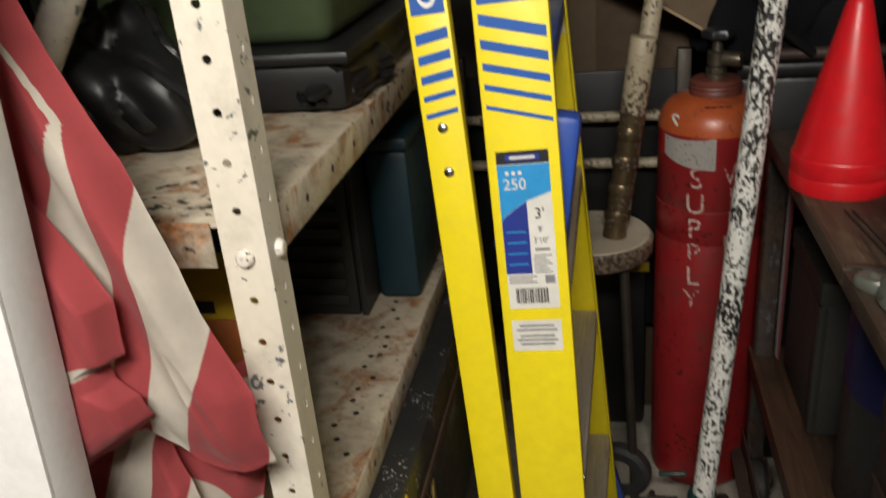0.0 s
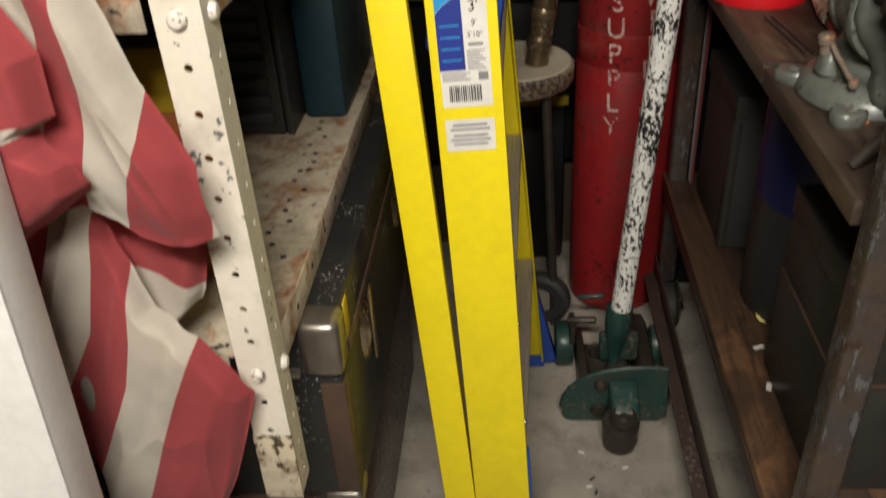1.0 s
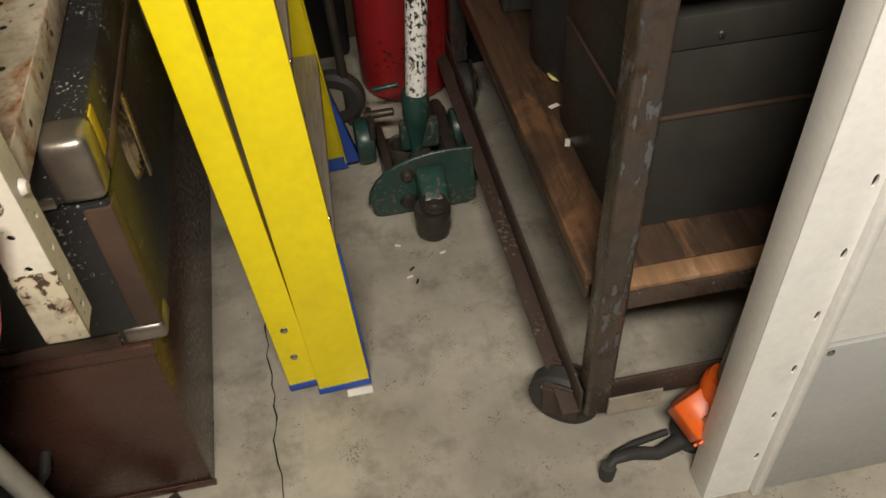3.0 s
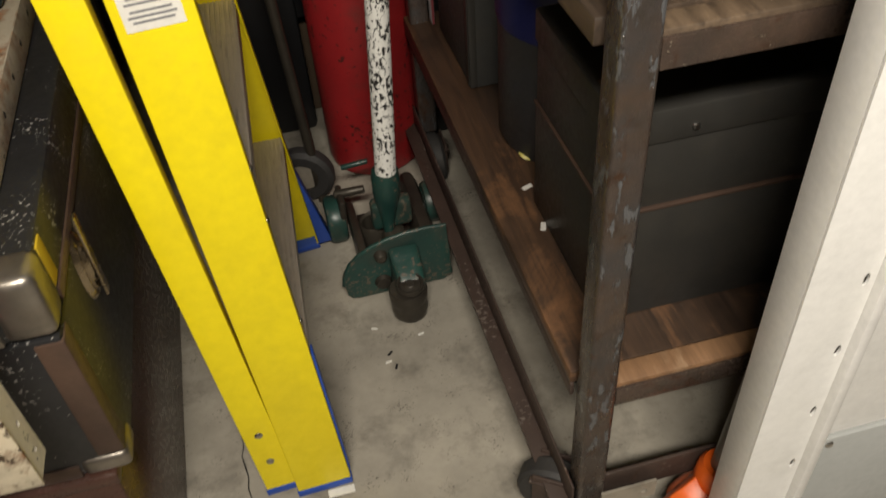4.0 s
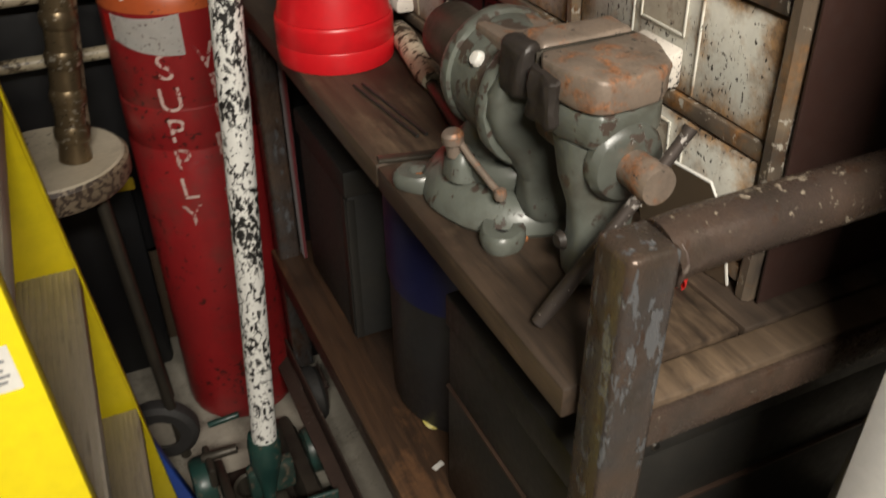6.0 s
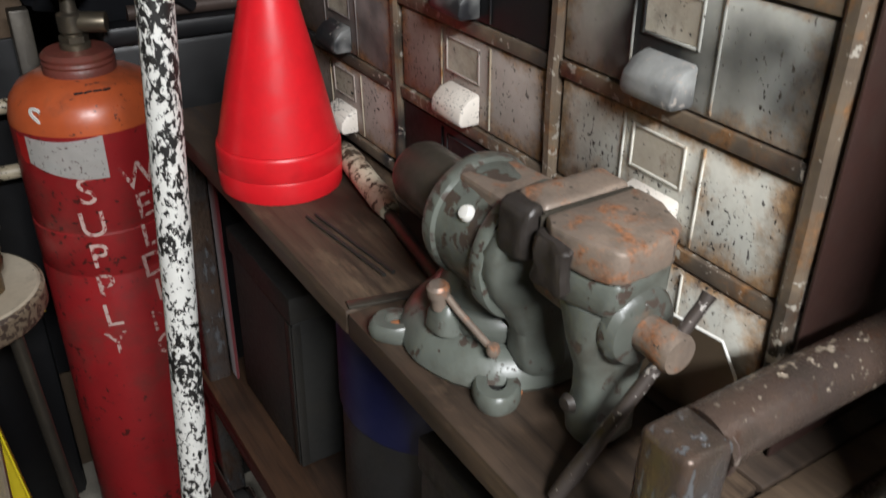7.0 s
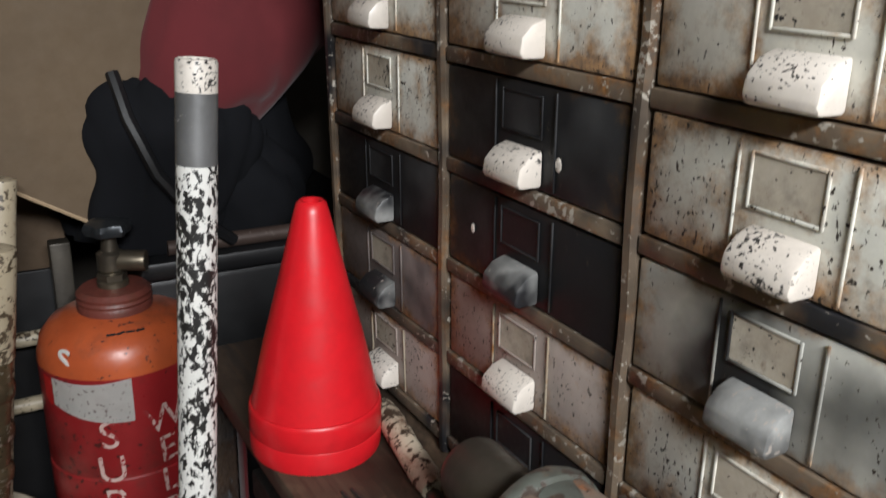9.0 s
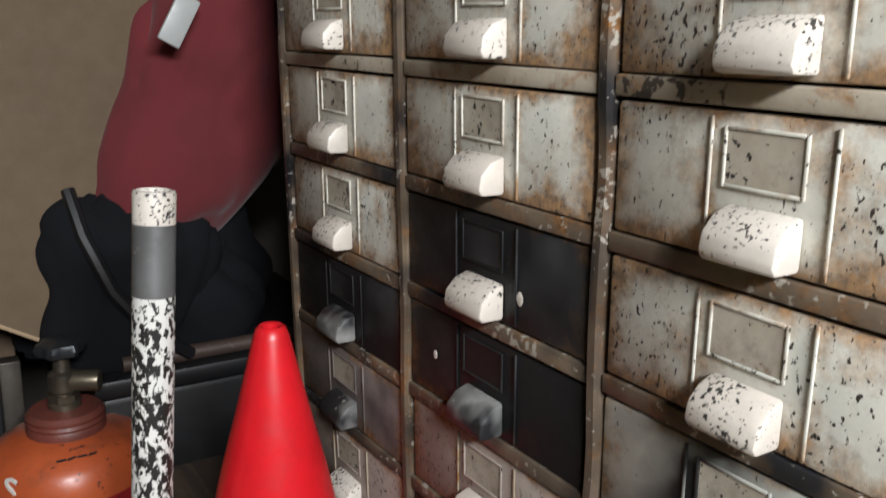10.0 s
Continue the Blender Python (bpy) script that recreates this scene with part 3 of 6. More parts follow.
deck(1.135, "cream_deck", "chipped cream steel deck with grime")
low_deck = deck(0.735, "cream_deck", "rust-stained cream steel deck with small holes")
for k in range(26):
    hx = SH_X1 - 0.045 + rng.uniform(-0.01, 0.01)
    part("deck_hole", lathe([(0, 0.0004), (rng.uniform(0.002, 0.0045), 0.0003), (0.0046, 0)], Matrix.Translation((hx - 0.012 * (k % 3), 0.80 + 0.029 * k, 0.735)), 9), "hole", low_deck)
for z in (1.105, 0.712):
    for bx, by, q in ((SH_X1 - 0.022, SH_Y0 - 0.0005, pose(0, 0, 0, 90)), (SH_X1 + 0.0005, SH_Y0 + 0.022, pose(0, 0, 0, 0, 90))):
        part("bolt", lathe([(0, 0.007), (0.006, 0.006), (0.0085, 0.003), (0.009, 0)], Matrix.Translation((bx, by, z)) @ q, 14), "pull_light", near_post, "paint-spotted round-headed bolt")

# white tube that leans across behind the flag
single("leaning_tube", rod((-0.40, 0.83, 1.148), (-0.165, 0.83, 1.48), 0.0185, 0.0185, 20, 0.002), "cream_steel", "cream painted tube leaning across the shelf end", "tube")

# goods on the upper deck
bag = thing("trash_bag", "crumpled shiny black plastic bag on the shelf", "bag", (-0.315, 0.945, 1.137))
part("sack", lumpy(0.10, 0.075, 0.085, pose(-0.315, 0.945, 1.205), 3.0, 0.5, 11.0, 5, 1.137), "bag_black", bag)
part("knot", lathe([(0, 0.0), (0.012, 0.004), (0.010, 0.016), (0.022, 0.034), (0.017, 0.040), (0, 0.028)], pose(-0.33, 0.955, 1.272, 14, -18), 14), "bag_black", bag)
bin_ob = thing("storage_bin", "olive green plastic bin on a black tray", "bin", (-0.28, 1.2, 1.137))
tray = part("tray", box(-0.53, -0.075, 1.04, 1.50, 1.137, 1.205, 0.016), "bag_black", bin_ob, "black moulded plastic tray")
part("tray_rim", box(-0.54, -0.066, 1.03, 1.51, 1.198, 1.214, 0.006), "bag_black", tray)
bm = bmesh.new()
vs = add_box(bm, -0.50, -0.10, 1.08, 1.46, 1.214, 1.62)
for v in vs:
    if v.co.z > 1.5:
        v.co.x += 0.03 if v.co.x > -0.3 else -0.03
        v.co.y += 0.03 if v.co.y > 1.2 else -0.03
part("body", bevel(bm, 0.02, 3), "green_bin", bin_ob)
single("plastic_sheet", lumpy(0.05, 0.22, 0.035, pose(-0.115, 1.22, 1.165), 8.0, 0.5, 12.0, 4, 1.138), "bag_black", "crumpled black sheeting along the shelf edge", "sheeting")

# goods on the lower deck
carton = thing("carton", "yellow and orange printed carton on the shelf", "carton", (-0.24, 0.9, 0.737))
part("body", box(-0.33, -0.155, 0.84, 0.95, 0.737, 0.955, 0.003), "orange_tin", carton)
part("lid", box(-0.331, -0.154, 0.839, 0.951, 0.9555, 0.99, 0.003), "yellow_tin", carton, "yellow printed top")
part("label_bar", box(-0.29, -0.2, 0.8375, 0.8388, 0.965, 0.98, 0.0), "black_print", carton)
crate = thing("louvred_crate", "dark grey louvred plastic crate on the shelf", "crate", (-0.35, 1.3, 0.737))
part("body", box(-0.56, -0.165, 1.24, 1.60, 0.737, 1.05, 0.006), "grey_crate", crate)
for k in range(9):
    part("louvre", box(-0.55, -0.18, 1.232, 1.2395, 0.76 + 0.03 * k, 0.778 + 0.03 * k, 0.002), "grey_crate", crate)
part("flap", box(-0.163, -0.152, 1.24, 1.46, 0.737, 1.04, 0.002), "grey_crate", crate)
teal_bin = thing("teal_bin", "dark teal plastic bin on the shelf", "bin", (-0.11, 1.45, 0.737))
part("body", box(-0.148, -0.075, 1.30, 1.60, 0.737, 1.0, 0.012), "teal", teal_bin)
part("rim", box(-0.150, -0.073, 1.297, 1.603, 1.0005, 1.022, 0.006), "teal", teal_bin)

# ---------------------------------------------------------------- trunk and case under the shelving
TX0, TX1, TY0, TY1 = -0.58, -0.015, 0.80, 1.50
case = thing("brown_case", "glossy dark brown case standing on the floor", "case", (-0.3, 1.15, 0))
part("body", box(-0.60, -0.038, 0.795, 1.52, 0.0, 0.345, 0.006), "crate_brown", case)
part("lid_rim", box(-0.605, -0.033, 0.79, 1.525, 0.3455, 0.366, 0.005), "crate_brown", case)
part("base_strip", box(-0.604, -0.034, 0.791, 0.7945, 0.004, 0.02, 0.001), "crate_brown", case)
part("handle", tube([(-0.36, 0.795, 0.17), (-0.36, 0.765, 0.165), (-0.35, 0.755, 0.155), (-0.25, 0.755, 0.155), (-0.24, 0.765, 0.165), (-0.24, 0.795, 0.17)], 0.008, 10), "rubber", case, "black drop handle")

trunk = thing("trunk", "black travelling trunk with tarnished metal corners", "trunk", (-0.3, 1.15, 0.366))
part("body", box(TX0, TX1, TY0, TY1, 0.368, 0.605, 0.005), "trunk_black", trunk)
lid = part("lid", box(TX0, TX1, TY0, TY1, 0.609, 0.6905, 0.008), "trunk_black", trunk)
for y0, y1 in ((TY0 - 0.0025, TY0 + 0.03), (TY1 - 0.03, TY1 + 0.0025)):
    part("edge_trim", box(TX1 - 0.03, TX1 + 0.0025, y0, y1, 0.40, 0.60, 0.003), "brown_trim", trunk, "brown fibre edge strip")
    part("corner", box(TX1 - 0.05, TX1 + 0.004, y0 - 0.0015, y1 + 0.018, 0.6095, 0.694, 0.012, seg=3), "trunk_metal", lid, "dented metal corner cap")
    part("corner", box(TX1 - 0.055, TX1 + 0.004, y0 - 0.0015, y1 + 0.02, 0.3665, 0.398, 0.01, seg=3), "trunk_metal", trunk, "dented metal corner cap")
part("bottom_trim", box(TX0, TX1 - 0.056, TY0 - 0.003, TY0 + 0.004, 0.367, 0.39, 0.002), "brown_trim", trunk)
part("lid_trim", box(TX0, TX1 - 0.052, TY0 - 0.003, TY0 + 0.004, 0.6095, 0.624, 0.002), "trunk_metal", lid)
part("side_trim", box(TX1 - 0.002, TX1 + 0.003, TY0 + 0.052, TY1 - 0.052, 0.6095, 0.626, 0.002), "brown_trim", lid)
part("tape", box(TX1 - 0.004, TX1 + 0.0012, TY0 + 0.052, TY0 + 0.075, 0.63, 0.685, 0.0005), "yellow_tin", lid, "strip of yellow tape")
clasp = part("clasp", lathe([(0, 0.012), (0.012, 0.012), (0.016, 0.008), (0.03, 0.007), (0.034, 0.003), (0.036, 0)], Matrix.Translation((TX1, 0.955, 0.565)) @ pose(0, 0, 0, 0, 90) @ Matrix.Diagonal((1.5, 0.75, 1, 1)), 26), "latch", trunk, "tarnished brass clasp")
part("hasp", box(TX1 + 0.012, TX1 + 0.017, 0.947, 0.963, 0.515, 0.64, 0.003), "latch", clasp)
for k in range(3):
    part("stamped_ring", lathe([(0.008 + 0.008 * k, 0), (0.010 + 0.008 * k, 0.003), (0.012 + 0.008 * k, 0)], Matrix.Translation((TX1 + 0.009 - 0.001 * k, 0.955, 0.565)) @ pose(0, 0, 0, 0, 90) @ Matrix.Diagonal((1.4, 0.75, 1, 1)), 22), "latch", clasp)
clasp2 = part("clasp", lathe([(0, 0.012), (0.012, 0.012), (0.016, 0.008), (0.03, 0.007), (0.034, 0.003), (0.036, 0)], Matrix.Translation((TX1, 1.32, 0.565)) @ pose(0, 0, 0, 0, 90) @ Matrix.Diagonal((1.5, 0.75, 1, 1)), 26), "latch", trunk, "tarnished brass clasp")

# ---------------------------------------------------------------- flag on its tube
flag_tube = single("flag_tube", rod((-0.252, 0.662, 0.75), (-0.181, 0.672, 0.002), 0.0155, 0.0155, 20, 0.001), "flag_tube", "grey metal tube leaning under the flag", "tube")
single("dark_cloth", lumpy(0.050, 0.05, 0.30, pose(-0.275, 0.640, 0.25, 0, -7), 5.0, 0.4, 9.0, 5, 0.0), "bag_black", "dark crumpled sheeting standing between jamb and tube", "sheeting")


def between(v, table):
    """Straight lines through (v, value) pairs."""
    for (a, p), (b, q) in zip(table, table[1:]):
        if v <= b:
            return p + (q - p) * (v - a) / (b - a)
    return table[-1][1]


# each lobe: depth, lower edge by x, outer edges by height, and the borders of its stripes by height, outermost first
HANG = {
    "upper": dict(y=0.612, deep=0.9, inset=0.007, top=1.75, low=[(-0.34, 0.90), (-0.16, 0.965), (-0.135, 0.948), (-0.119, 0.93), (-0.097, 0.918), (-0.05, 0.916)],
                  right=[(0.916, -0.059), (0.96, -0.060), (1.0, -0.058), (1.04, -0.073), (1.081, -0.089), (1.127, -0.10), (1.175, -0.116), (1.217, -0.129), (1.252, -0.146), (1.306, -0.168), (1.342, -0.178), (1.75, -0.29)], left=-0.36,
                  borders=[[(0.918, -0.072), (1.0, -0.055), (1.2, 0.02)], [(0.95, -0.135), (0.992, -0.122), (1.033, -0.101), (1.081, -0.088), (1.2, -0.05)],
                           [(0.95, -0.172), (0.997, -0.158), (1.075, -0.140), (1.137, -0.138), (1.217, -0.128), (1.35, -0.10)], [(0.95, -0.19), (1.122, -0.160), (1.166, -0.157), (1.208, -0.159), (1.255, -0.166), (1.4, -0.23)],
                           [(0.95, -0.25), (1.12, -0.21), (1.181, -0.197), (1.255, -0.169), (1.4, -0.232)]]),
    "inner": dict(y=0.677, deep=0.25, inset=0.022, top=1.0, low=[(-0.34, 0.70), (-0.14, 0.70), (-0.116, 0.77), (-0.08, 0.80)],
                  right=[(0.70, -0.14), (0.772, -0.116), (0.826, -0.09), (0.87, -0.082), (1.0, -0.07)], left=-0.30, borders=[]),
    "lower": dict(y=0.640, deep=0.8, inset=0.0, top=0.96, low=[(-0.34, 0.383), (0.0, 0.383)],
                  right=[(0.383, -0.219), (0.407, -0.200), (0.5, -0.155), (0.584, -0.116), (0.65, -0.093), (0.713, -0.073), (0.75, -0.094), (0.79, -0.118), (0.83, -0.152), (0.96, -0.18)], left=[(0.383, -0.226), (0.468, -0.253), (0.611, -0.262), (0.70, -0.31), (0.96, -0.34)],
                  borders=[[(0.38, -0.05), (0.713, -0.0), (1.0, 0.0)], [(0.40, -0.283), (0.468, -0.257), (0.602, -0.201), (0.725, -0.149), (0.79, -0.118), (0.9, -0.07)],
                           [(0.40, -0.37), (0.611, -0.262), (0.741, -0.198), (0.80, -0.180), (0.96, -0.15)], [(0.6, -0.33), (0.734, -0.262), (0.803, -0.222), (0.885, -0.196), (0.96, -0.178)], [(0.75, -0.33), (0.859, -0.257), (0.932, -0.226), (1.0, -0.20)]]),
    "cuff": dict(y=0.580, deep=0.6, inset=0.007, top=1.40, low=[(-0.34, 0.80), (-0.22, 0.87), (-0.19, 0.93), (-0.165, 0.962), (-0.13, 0.99)],
                 right=[(0.86, -0.222), (0.929, -0.192), (0.962, -0.165), (0.999, -0.138), (1.022, -0.143), (1.036, -0.162), (1.052, -0.166), (1.062, -0.146), (1.111, -0.145), (1.124, -0.152), (1.20, -0.19), (1.4, -0.25)], left=-0.34, borders=[]),
}


def stripe_at(lobe, x, z):
    """How many stripes lie between the outer edge and this spot."""
    if lobe == "inner":
        return 1.0 + (between(-x, [(0.08, 0.822), (0.136, 0.842), (0.189, 0.877), (0.3, 0.93)]) - z) / 0.075
    if lobe == "cuff":
        return between(-z, [(-1.4, 0.2), (-1.068, 0.6), (-1.060, 1.0), (-1.050, 2.0), (-1.02, 2.3), (-0.8, 2.8)])
    cut = [between(z, b) for b in HANG[lobe]["borders"]]
    if x > cut[0]:
        return -min(0.9, (x - cut[0]) / 0.05)
    for k, (a, b) in enumerate(zip(cut, cut[1:])):
        if x > b:
            return k + (a - x) / max(a - b, 0.004)
    return len(cut) - 1 + (cut[-1] - x) / 0.07


def flag_fold(lobe):
    """One hanging lobe of a striped cloth, with creases that run down it."""
    h = HANG[lobe]
    bm = bmesh.new()
    count = bm.verts.layers.float.new("stripe_count")
    nu, nv = 200, 200
    seed = {"upper": 3.0, "inner": 11.0, "lower": 23.0, "cuff": 31.0}[lobe]
    rows = []
    for j in range(nv + 1):
        row = []
        for i in range(nu + 1):
            u, v = i / nu, j / nv
            x_low = -0.34 + (max(r for z, r in h["right"]) + 0.34) * u
            z = h["top"] + (between(x_low, h["low"]) - h["top"]) * v
            x0 = between(z, h["left"]) if isinstance(h["left"], list) else h["left"]
            x = x0 + (between(z, h["right"]) - h["inset"] - x0) * u
            slant = x + 0.30 * z if lobe != "lower" else x - 0.42 * z
            a = noise.noise(Vector((slant * 17, z * 2.4, seed)))
            b = noise.noise(Vector((slant * 42, z * 6, seed + 5)))
            c = noise.noise(Vector((x * 75, z * 60, seed + 9)))
            crease = (1 - abs(noise.noise(Vector((slant * 22, z * 3.0, seed + 2))))) ** 6
            soft = min(1.0, (1 - u) * 8 + 0.2) * min(1.0, (1 - v) * 6 + 0.35)
            fold = h["deep"] * ((a * 0.030 - crease * 0.007) * soft + b * 0.0025 + c * 0.0004)
            roll = 0.020 * math.exp(-((1 - u) / 0.05) ** 2) + 0.016 * math.exp(-((1 - v) / 0.035) ** 2)
            vert = bm.verts.new((x + b * 0.003, h["y"] + fold + roll, z + 0.003 * b))
            vert[count] = stripe_at(lobe, x, z) + 20.0
            row.append(vert)
        rows.append(row)
    for j in range(nv):
        for i in range(nu):
            bm.faces.new((rows[j][i], rows[j][i + 1], rows[j + 1][i + 1], rows[j + 1][i]))
    bmesh.ops.solidify(bm, geom=list(bm.faces), thickness=0.0012)
    return bm


flag = thing("flag", "faded red and cream striped cloth flag hanging in folds", "flag", (-0.2, 0.6, 0.4))
for lobe in HANG:
    part("fold", flag_fold(lobe), "flag", flag)

# angle bracket lying on the floor by the case
br = thing("floor_bracket", "bent dark steel bracket lying on the floor", "bracket", (-0.14, 0.74, 0))
mb = pose(-0.13, 0.73, 0.0, 0, 0, 35)
part("plate", box(-0.05, 0.06, -0.03, 0.03, 0.002, 0.012, 0.002, mb), "greasy", br)
part("web", box(-0.05, -0.042, -0.03, 0.03, 0.0125, 0.08, 0.002, mb @ pose(0, 0, 0, 0, -18, 0)), "greasy", br)
part("rib", box(-0.04, 0.05, -0.005, 0.005, 0.0125, 0.04, 0.002, mb), "greasy", br)

# ---------------------------------------------------------------- stepladder, folded
LEAN_X, LEAN_Y = -0.051, 0.098
near_o = Vector((0.146, 0.930, 0.0))
up_n = Vector((LEAN_X, LEAN_Y, 1.0)).normalized()
up_f = Vector((-0.081, -0.03, 1.0)).normalized()
LEN = 1.47
ladder = thing("stepladder", "folded yellow fibreglass stepladder with blue plastic feet", "ladder", (0.2, 1.2, 0))


def channel(w, d, t, length):
    """C-shaped rail: web in the xz plane at y = 0, flanges along +y."""
    out = [(0, 0), (w, 0), (w, d), (w - t, d), (w - t, t), (t, t), (t, d), (0, d)]
    return prism(out, Matrix.Identity(4), length, 0.0012)


def rail_pose(origin, up, across=(1, 0, 0)):
    z = Vector(up).normalized()
    x = Vector(across)
    x = (x - z * x.dot(z)).normalized()
    y = z.cross(x)
    return Matrix.Translation(origin) @ Matrix((x, y, z)).transposed().to_4x4()


MN = rail_pose(near_o, up_n)
ML = rail_pose((0.0985, 0.936, 0.018), Vector((-0.078, 0.103, 1.0)))
FAR_O = Vector((0.178, 1.545, 0.0))
MF = rail_pose(FAR_O, up_f) @ Matrix.Diagonal((1, -1, 1, 1))
MFL = rail_pose(FAR_O + Vector((-0.06, -0.01, 0.018)), up_f) @ Matrix.Diagonal((1, -1, 1, 1))


def local(bm, m):
    bmesh.ops.transform(bm, matrix=m, verts=bm.verts)
    return bm


RW, RD = 0.088, 0.028
front_near = part("front_rail", local(channel(RW, RD, 0.003, LEN), MN @ pose(0, 0, 0.012)), "yellow", ladder)
rear_near = part("rear_rail", local(channel(0.050, 0.024, 0.003, LEN - 0.06), ML @ pose(0, 0, 0.012)), "yellow", ladder)
front_far = part("front_rail", local(channel(RW, RD, 0.003, LEN), MF @ pose(0, 0, 0.012)), "yellow", ladder)
rear_far = part("rear_rail", local(channel(0.056, 0.024, 0.003, LEN - 0.06), MFL @ pose(0, 0, 0.012)), "yellow", ladder)
for m, w, d, par in ((MN, RW, RD, front_near), (ML, 0.050, 0.024, rear_near), (MF, RW, RD, front_far), (MFL, 0.056, 0.024, rear_far)):
    part("foot", box(-0.002, w + 0.002, -0.0025, d + 0.002, 0.0, 0.013, 0.002, m), "blue_plastic", par, "blue plastic foot")
part("brace", box(RW + 0.0005, RW + 0.004, 0.004, 0.026, 0.03, 0.30, 0.001, MN), "blue_plastic", front_near, "blue plastic guard strip")
part("boot", prism([(0, 0), (0.03, 0), (0, 0.2)], MF @ pose(RW + 0.001, 0.03, 0.012, 90), 0.03, 0.002), "blue_plastic", front_far, "blue plastic boot")
for z in (0.078, 0.142, 1.044, 1.100):
    part("rivet", lathe([(0, 0.003), (0.004, 0.0025), (0.0065, 0.0005), (0.0065, -0.001)], ML @ pose(0.024, -0.0002, z, 90), 14), "rivet", rear_near)
for z in (0.27, 0.36, 0.54, 0.62):
    part("rivet", lathe([(0, 0.003), (0.003, 0.0025), (0.005, 0.0005), (0.005, -0.001)], MN @ pose(RW + 0.0003, 0.014, z, 0, 90), 12), "rivet", front_near)

# treads: ridged aluminium between the two front rails
for k, h in enumerate((0.30, 0.60, 0.90, 1.20)):
    a0 = MN @ Vector((0.004, RD * 0.3, h))
    b0 = MF @ Vector((0.004, RD * 0.3, h))
    d = b0 - a0
    mt = Matrix.Translation(a0) @ Matrix((Vector((1, 0, 0)), d.normalized(), Vector((1, 0, 0)).cross(d.normalized()))).transposed().to_4x4()
    ln = d.length
    tread = part("tread", box(0, RW - 0.006, 0.002, ln - 0.002, -0.004, 0.0, 0.0006, mt), "tread" if k < 3 else "blue_plastic", ladder, "ridged aluminium tread" if k < 3 else "blue plastic tray")
    part("tread_lip", box(RW - 0.0085, RW - 0.006, 0.002, ln - 0.002, -0.032, -0.0045, 0.0006, mt), "tread" if k < 3 else "blue_plastic", tread)
    if k < 3:
        for q in range(10):
            part("ridge", box(0.005 + q * 0.0078, 0.0085 + q * 0.0078, 0.004, ln - 0.004, 0.0002, 0.002, 0.0, mt), "tread", tread)
tray_m = MN @ pose(RW * 0.5, 0.03, 1.08)
part("tool_tray", box(-0.02, 0.075, 0.0, 0.055, -0.14, 0.05, 0.01, tray_m @ pose(-0.01, 0, 0, 0, 10, 0)), "blue_plastic", ladder, "blue plastic tool tray")
part("top_cap", box(-0.06, 0.10, 0.0, 0.30, 0.0, 0.04, 0.008, MN @ pose(0, 0, LEN + 0.013)), "blue_plastic", ladder, "blue plastic top cap")
part("sticker", box(0.0, 0.05, -0.0015, -0.0005, 0.0, 0.09, 0.0, MF @ pose(0.03, 0.004, 1.13)), "paper", front_far, "printed white sticker")


# printed labels of the near front rail; x across the rail, z up it
LAB = MN @ Matrix.Translation((0.0049, 0, 0.1013)) @ Matrix.Diagonal((0.877, 1, 0.893, 1))


def decal(x0, x1, z0, z1, lift, material, parent, name="print", label="", m=LAB):
    return part(name, box(x0, x1, -lift - 0.0003, -lift, z0, z1, 0, m), material, parent, label)


def decal_poly(pts, lift, material, parent, m=LAB):
    bm = bmesh.new()
    bm.faces.new([bm.verts.new((x, -lift, z)) for x, z in pts])
    g = bmesh.ops.extrude_face_region(bm, geom=list(bm.faces))
    bmesh.ops.translate(bm, vec=(0, 0.0003, 0), verts=[v for v in g["geom"] if isinstance(v, bmesh.types.BMVert)])
    return part("print", local(bm, m), material, parent)


def decal_text(text, size, x, z, lift, material, parent, m=LAB):
    me = letters(text, size, m @ pose(x, -lift, z, 90), material, parent)
    return hang(tagged(new("lettering", me)), parent)


z0 = 0.829
lab = decal(0.007, 0.080, z0 + 0.045, z0 + 0.272, 0.0006, "paper", front_near, "rating_label", "white, blue and black printed rating label")
decal(0.007, 0.080, z0 + 0.258, z0 + 0.276, 0.0010, "black_print", lab)
decal(0.020, 0.067, z0 + 0.263, z0 + 0.271, 0.0014, "navy_print", lab)
decal(0.026, 0.061, z0 + 0.265, z0 + 0.269, 0.0018, "paper", lab)
decal_poly([(0.007, z0 + 0.257), (0.080, z0 + 0.257), (0.080, z0 + 0.217), (0.045, z0 + 0.205), (0.020, z0 + 0.190), (0.007, z0 + 0.178)], 0.0010, "sky_print", lab)
decal_poly([(0.007, z0 + 0.1775), (0.020, z0 + 0.1895), (0.0445, z0 + 0.2045), (0.0445, z0 + 0.098), (0.007, z0 + 0.098)], 0.0010, "navy_print", lab)
decal_text("250", 0.022, 0.030, z0 + 0.229, 0.0014, "paper", lab)
for k in range(3):
    decal(0.018 + 0.009 * k, 0.023 + 0.009 * k, z0 + 0.243, z0 + 0.248, 0.0014, "paper", lab)
decal_text("3'", 0.022, 0.061, z0 + 0.186, 0.0010, "black_print", lab)
decal_text("9'", 0.012, 0.061, z0 + 0.163, 0.0010, "black_print", lab)
decal_text("3'10\"", 0.011, 0.061, z0 + 0.147, 0.0010, "black_print", lab)
decal(0.051, 0.072, z0 + 0.132, z0 + 0.136, 0.0010, "grey_print", lab)
for k in range(4):
    decal(0.012, 0.040, z0 + 0.112 + 0.016 * k, z0 + 0.114 + 0.016 * k, 0.0014, "sky_print", lab)
for k in range(7):
    decal(0.048, 0.074 - 0.004 * (k % 3), z0 + 0.099 + 0.0042 * k, z0 + 0.1008 + 0.0042 * k, 0.0010, "grey_print", lab)
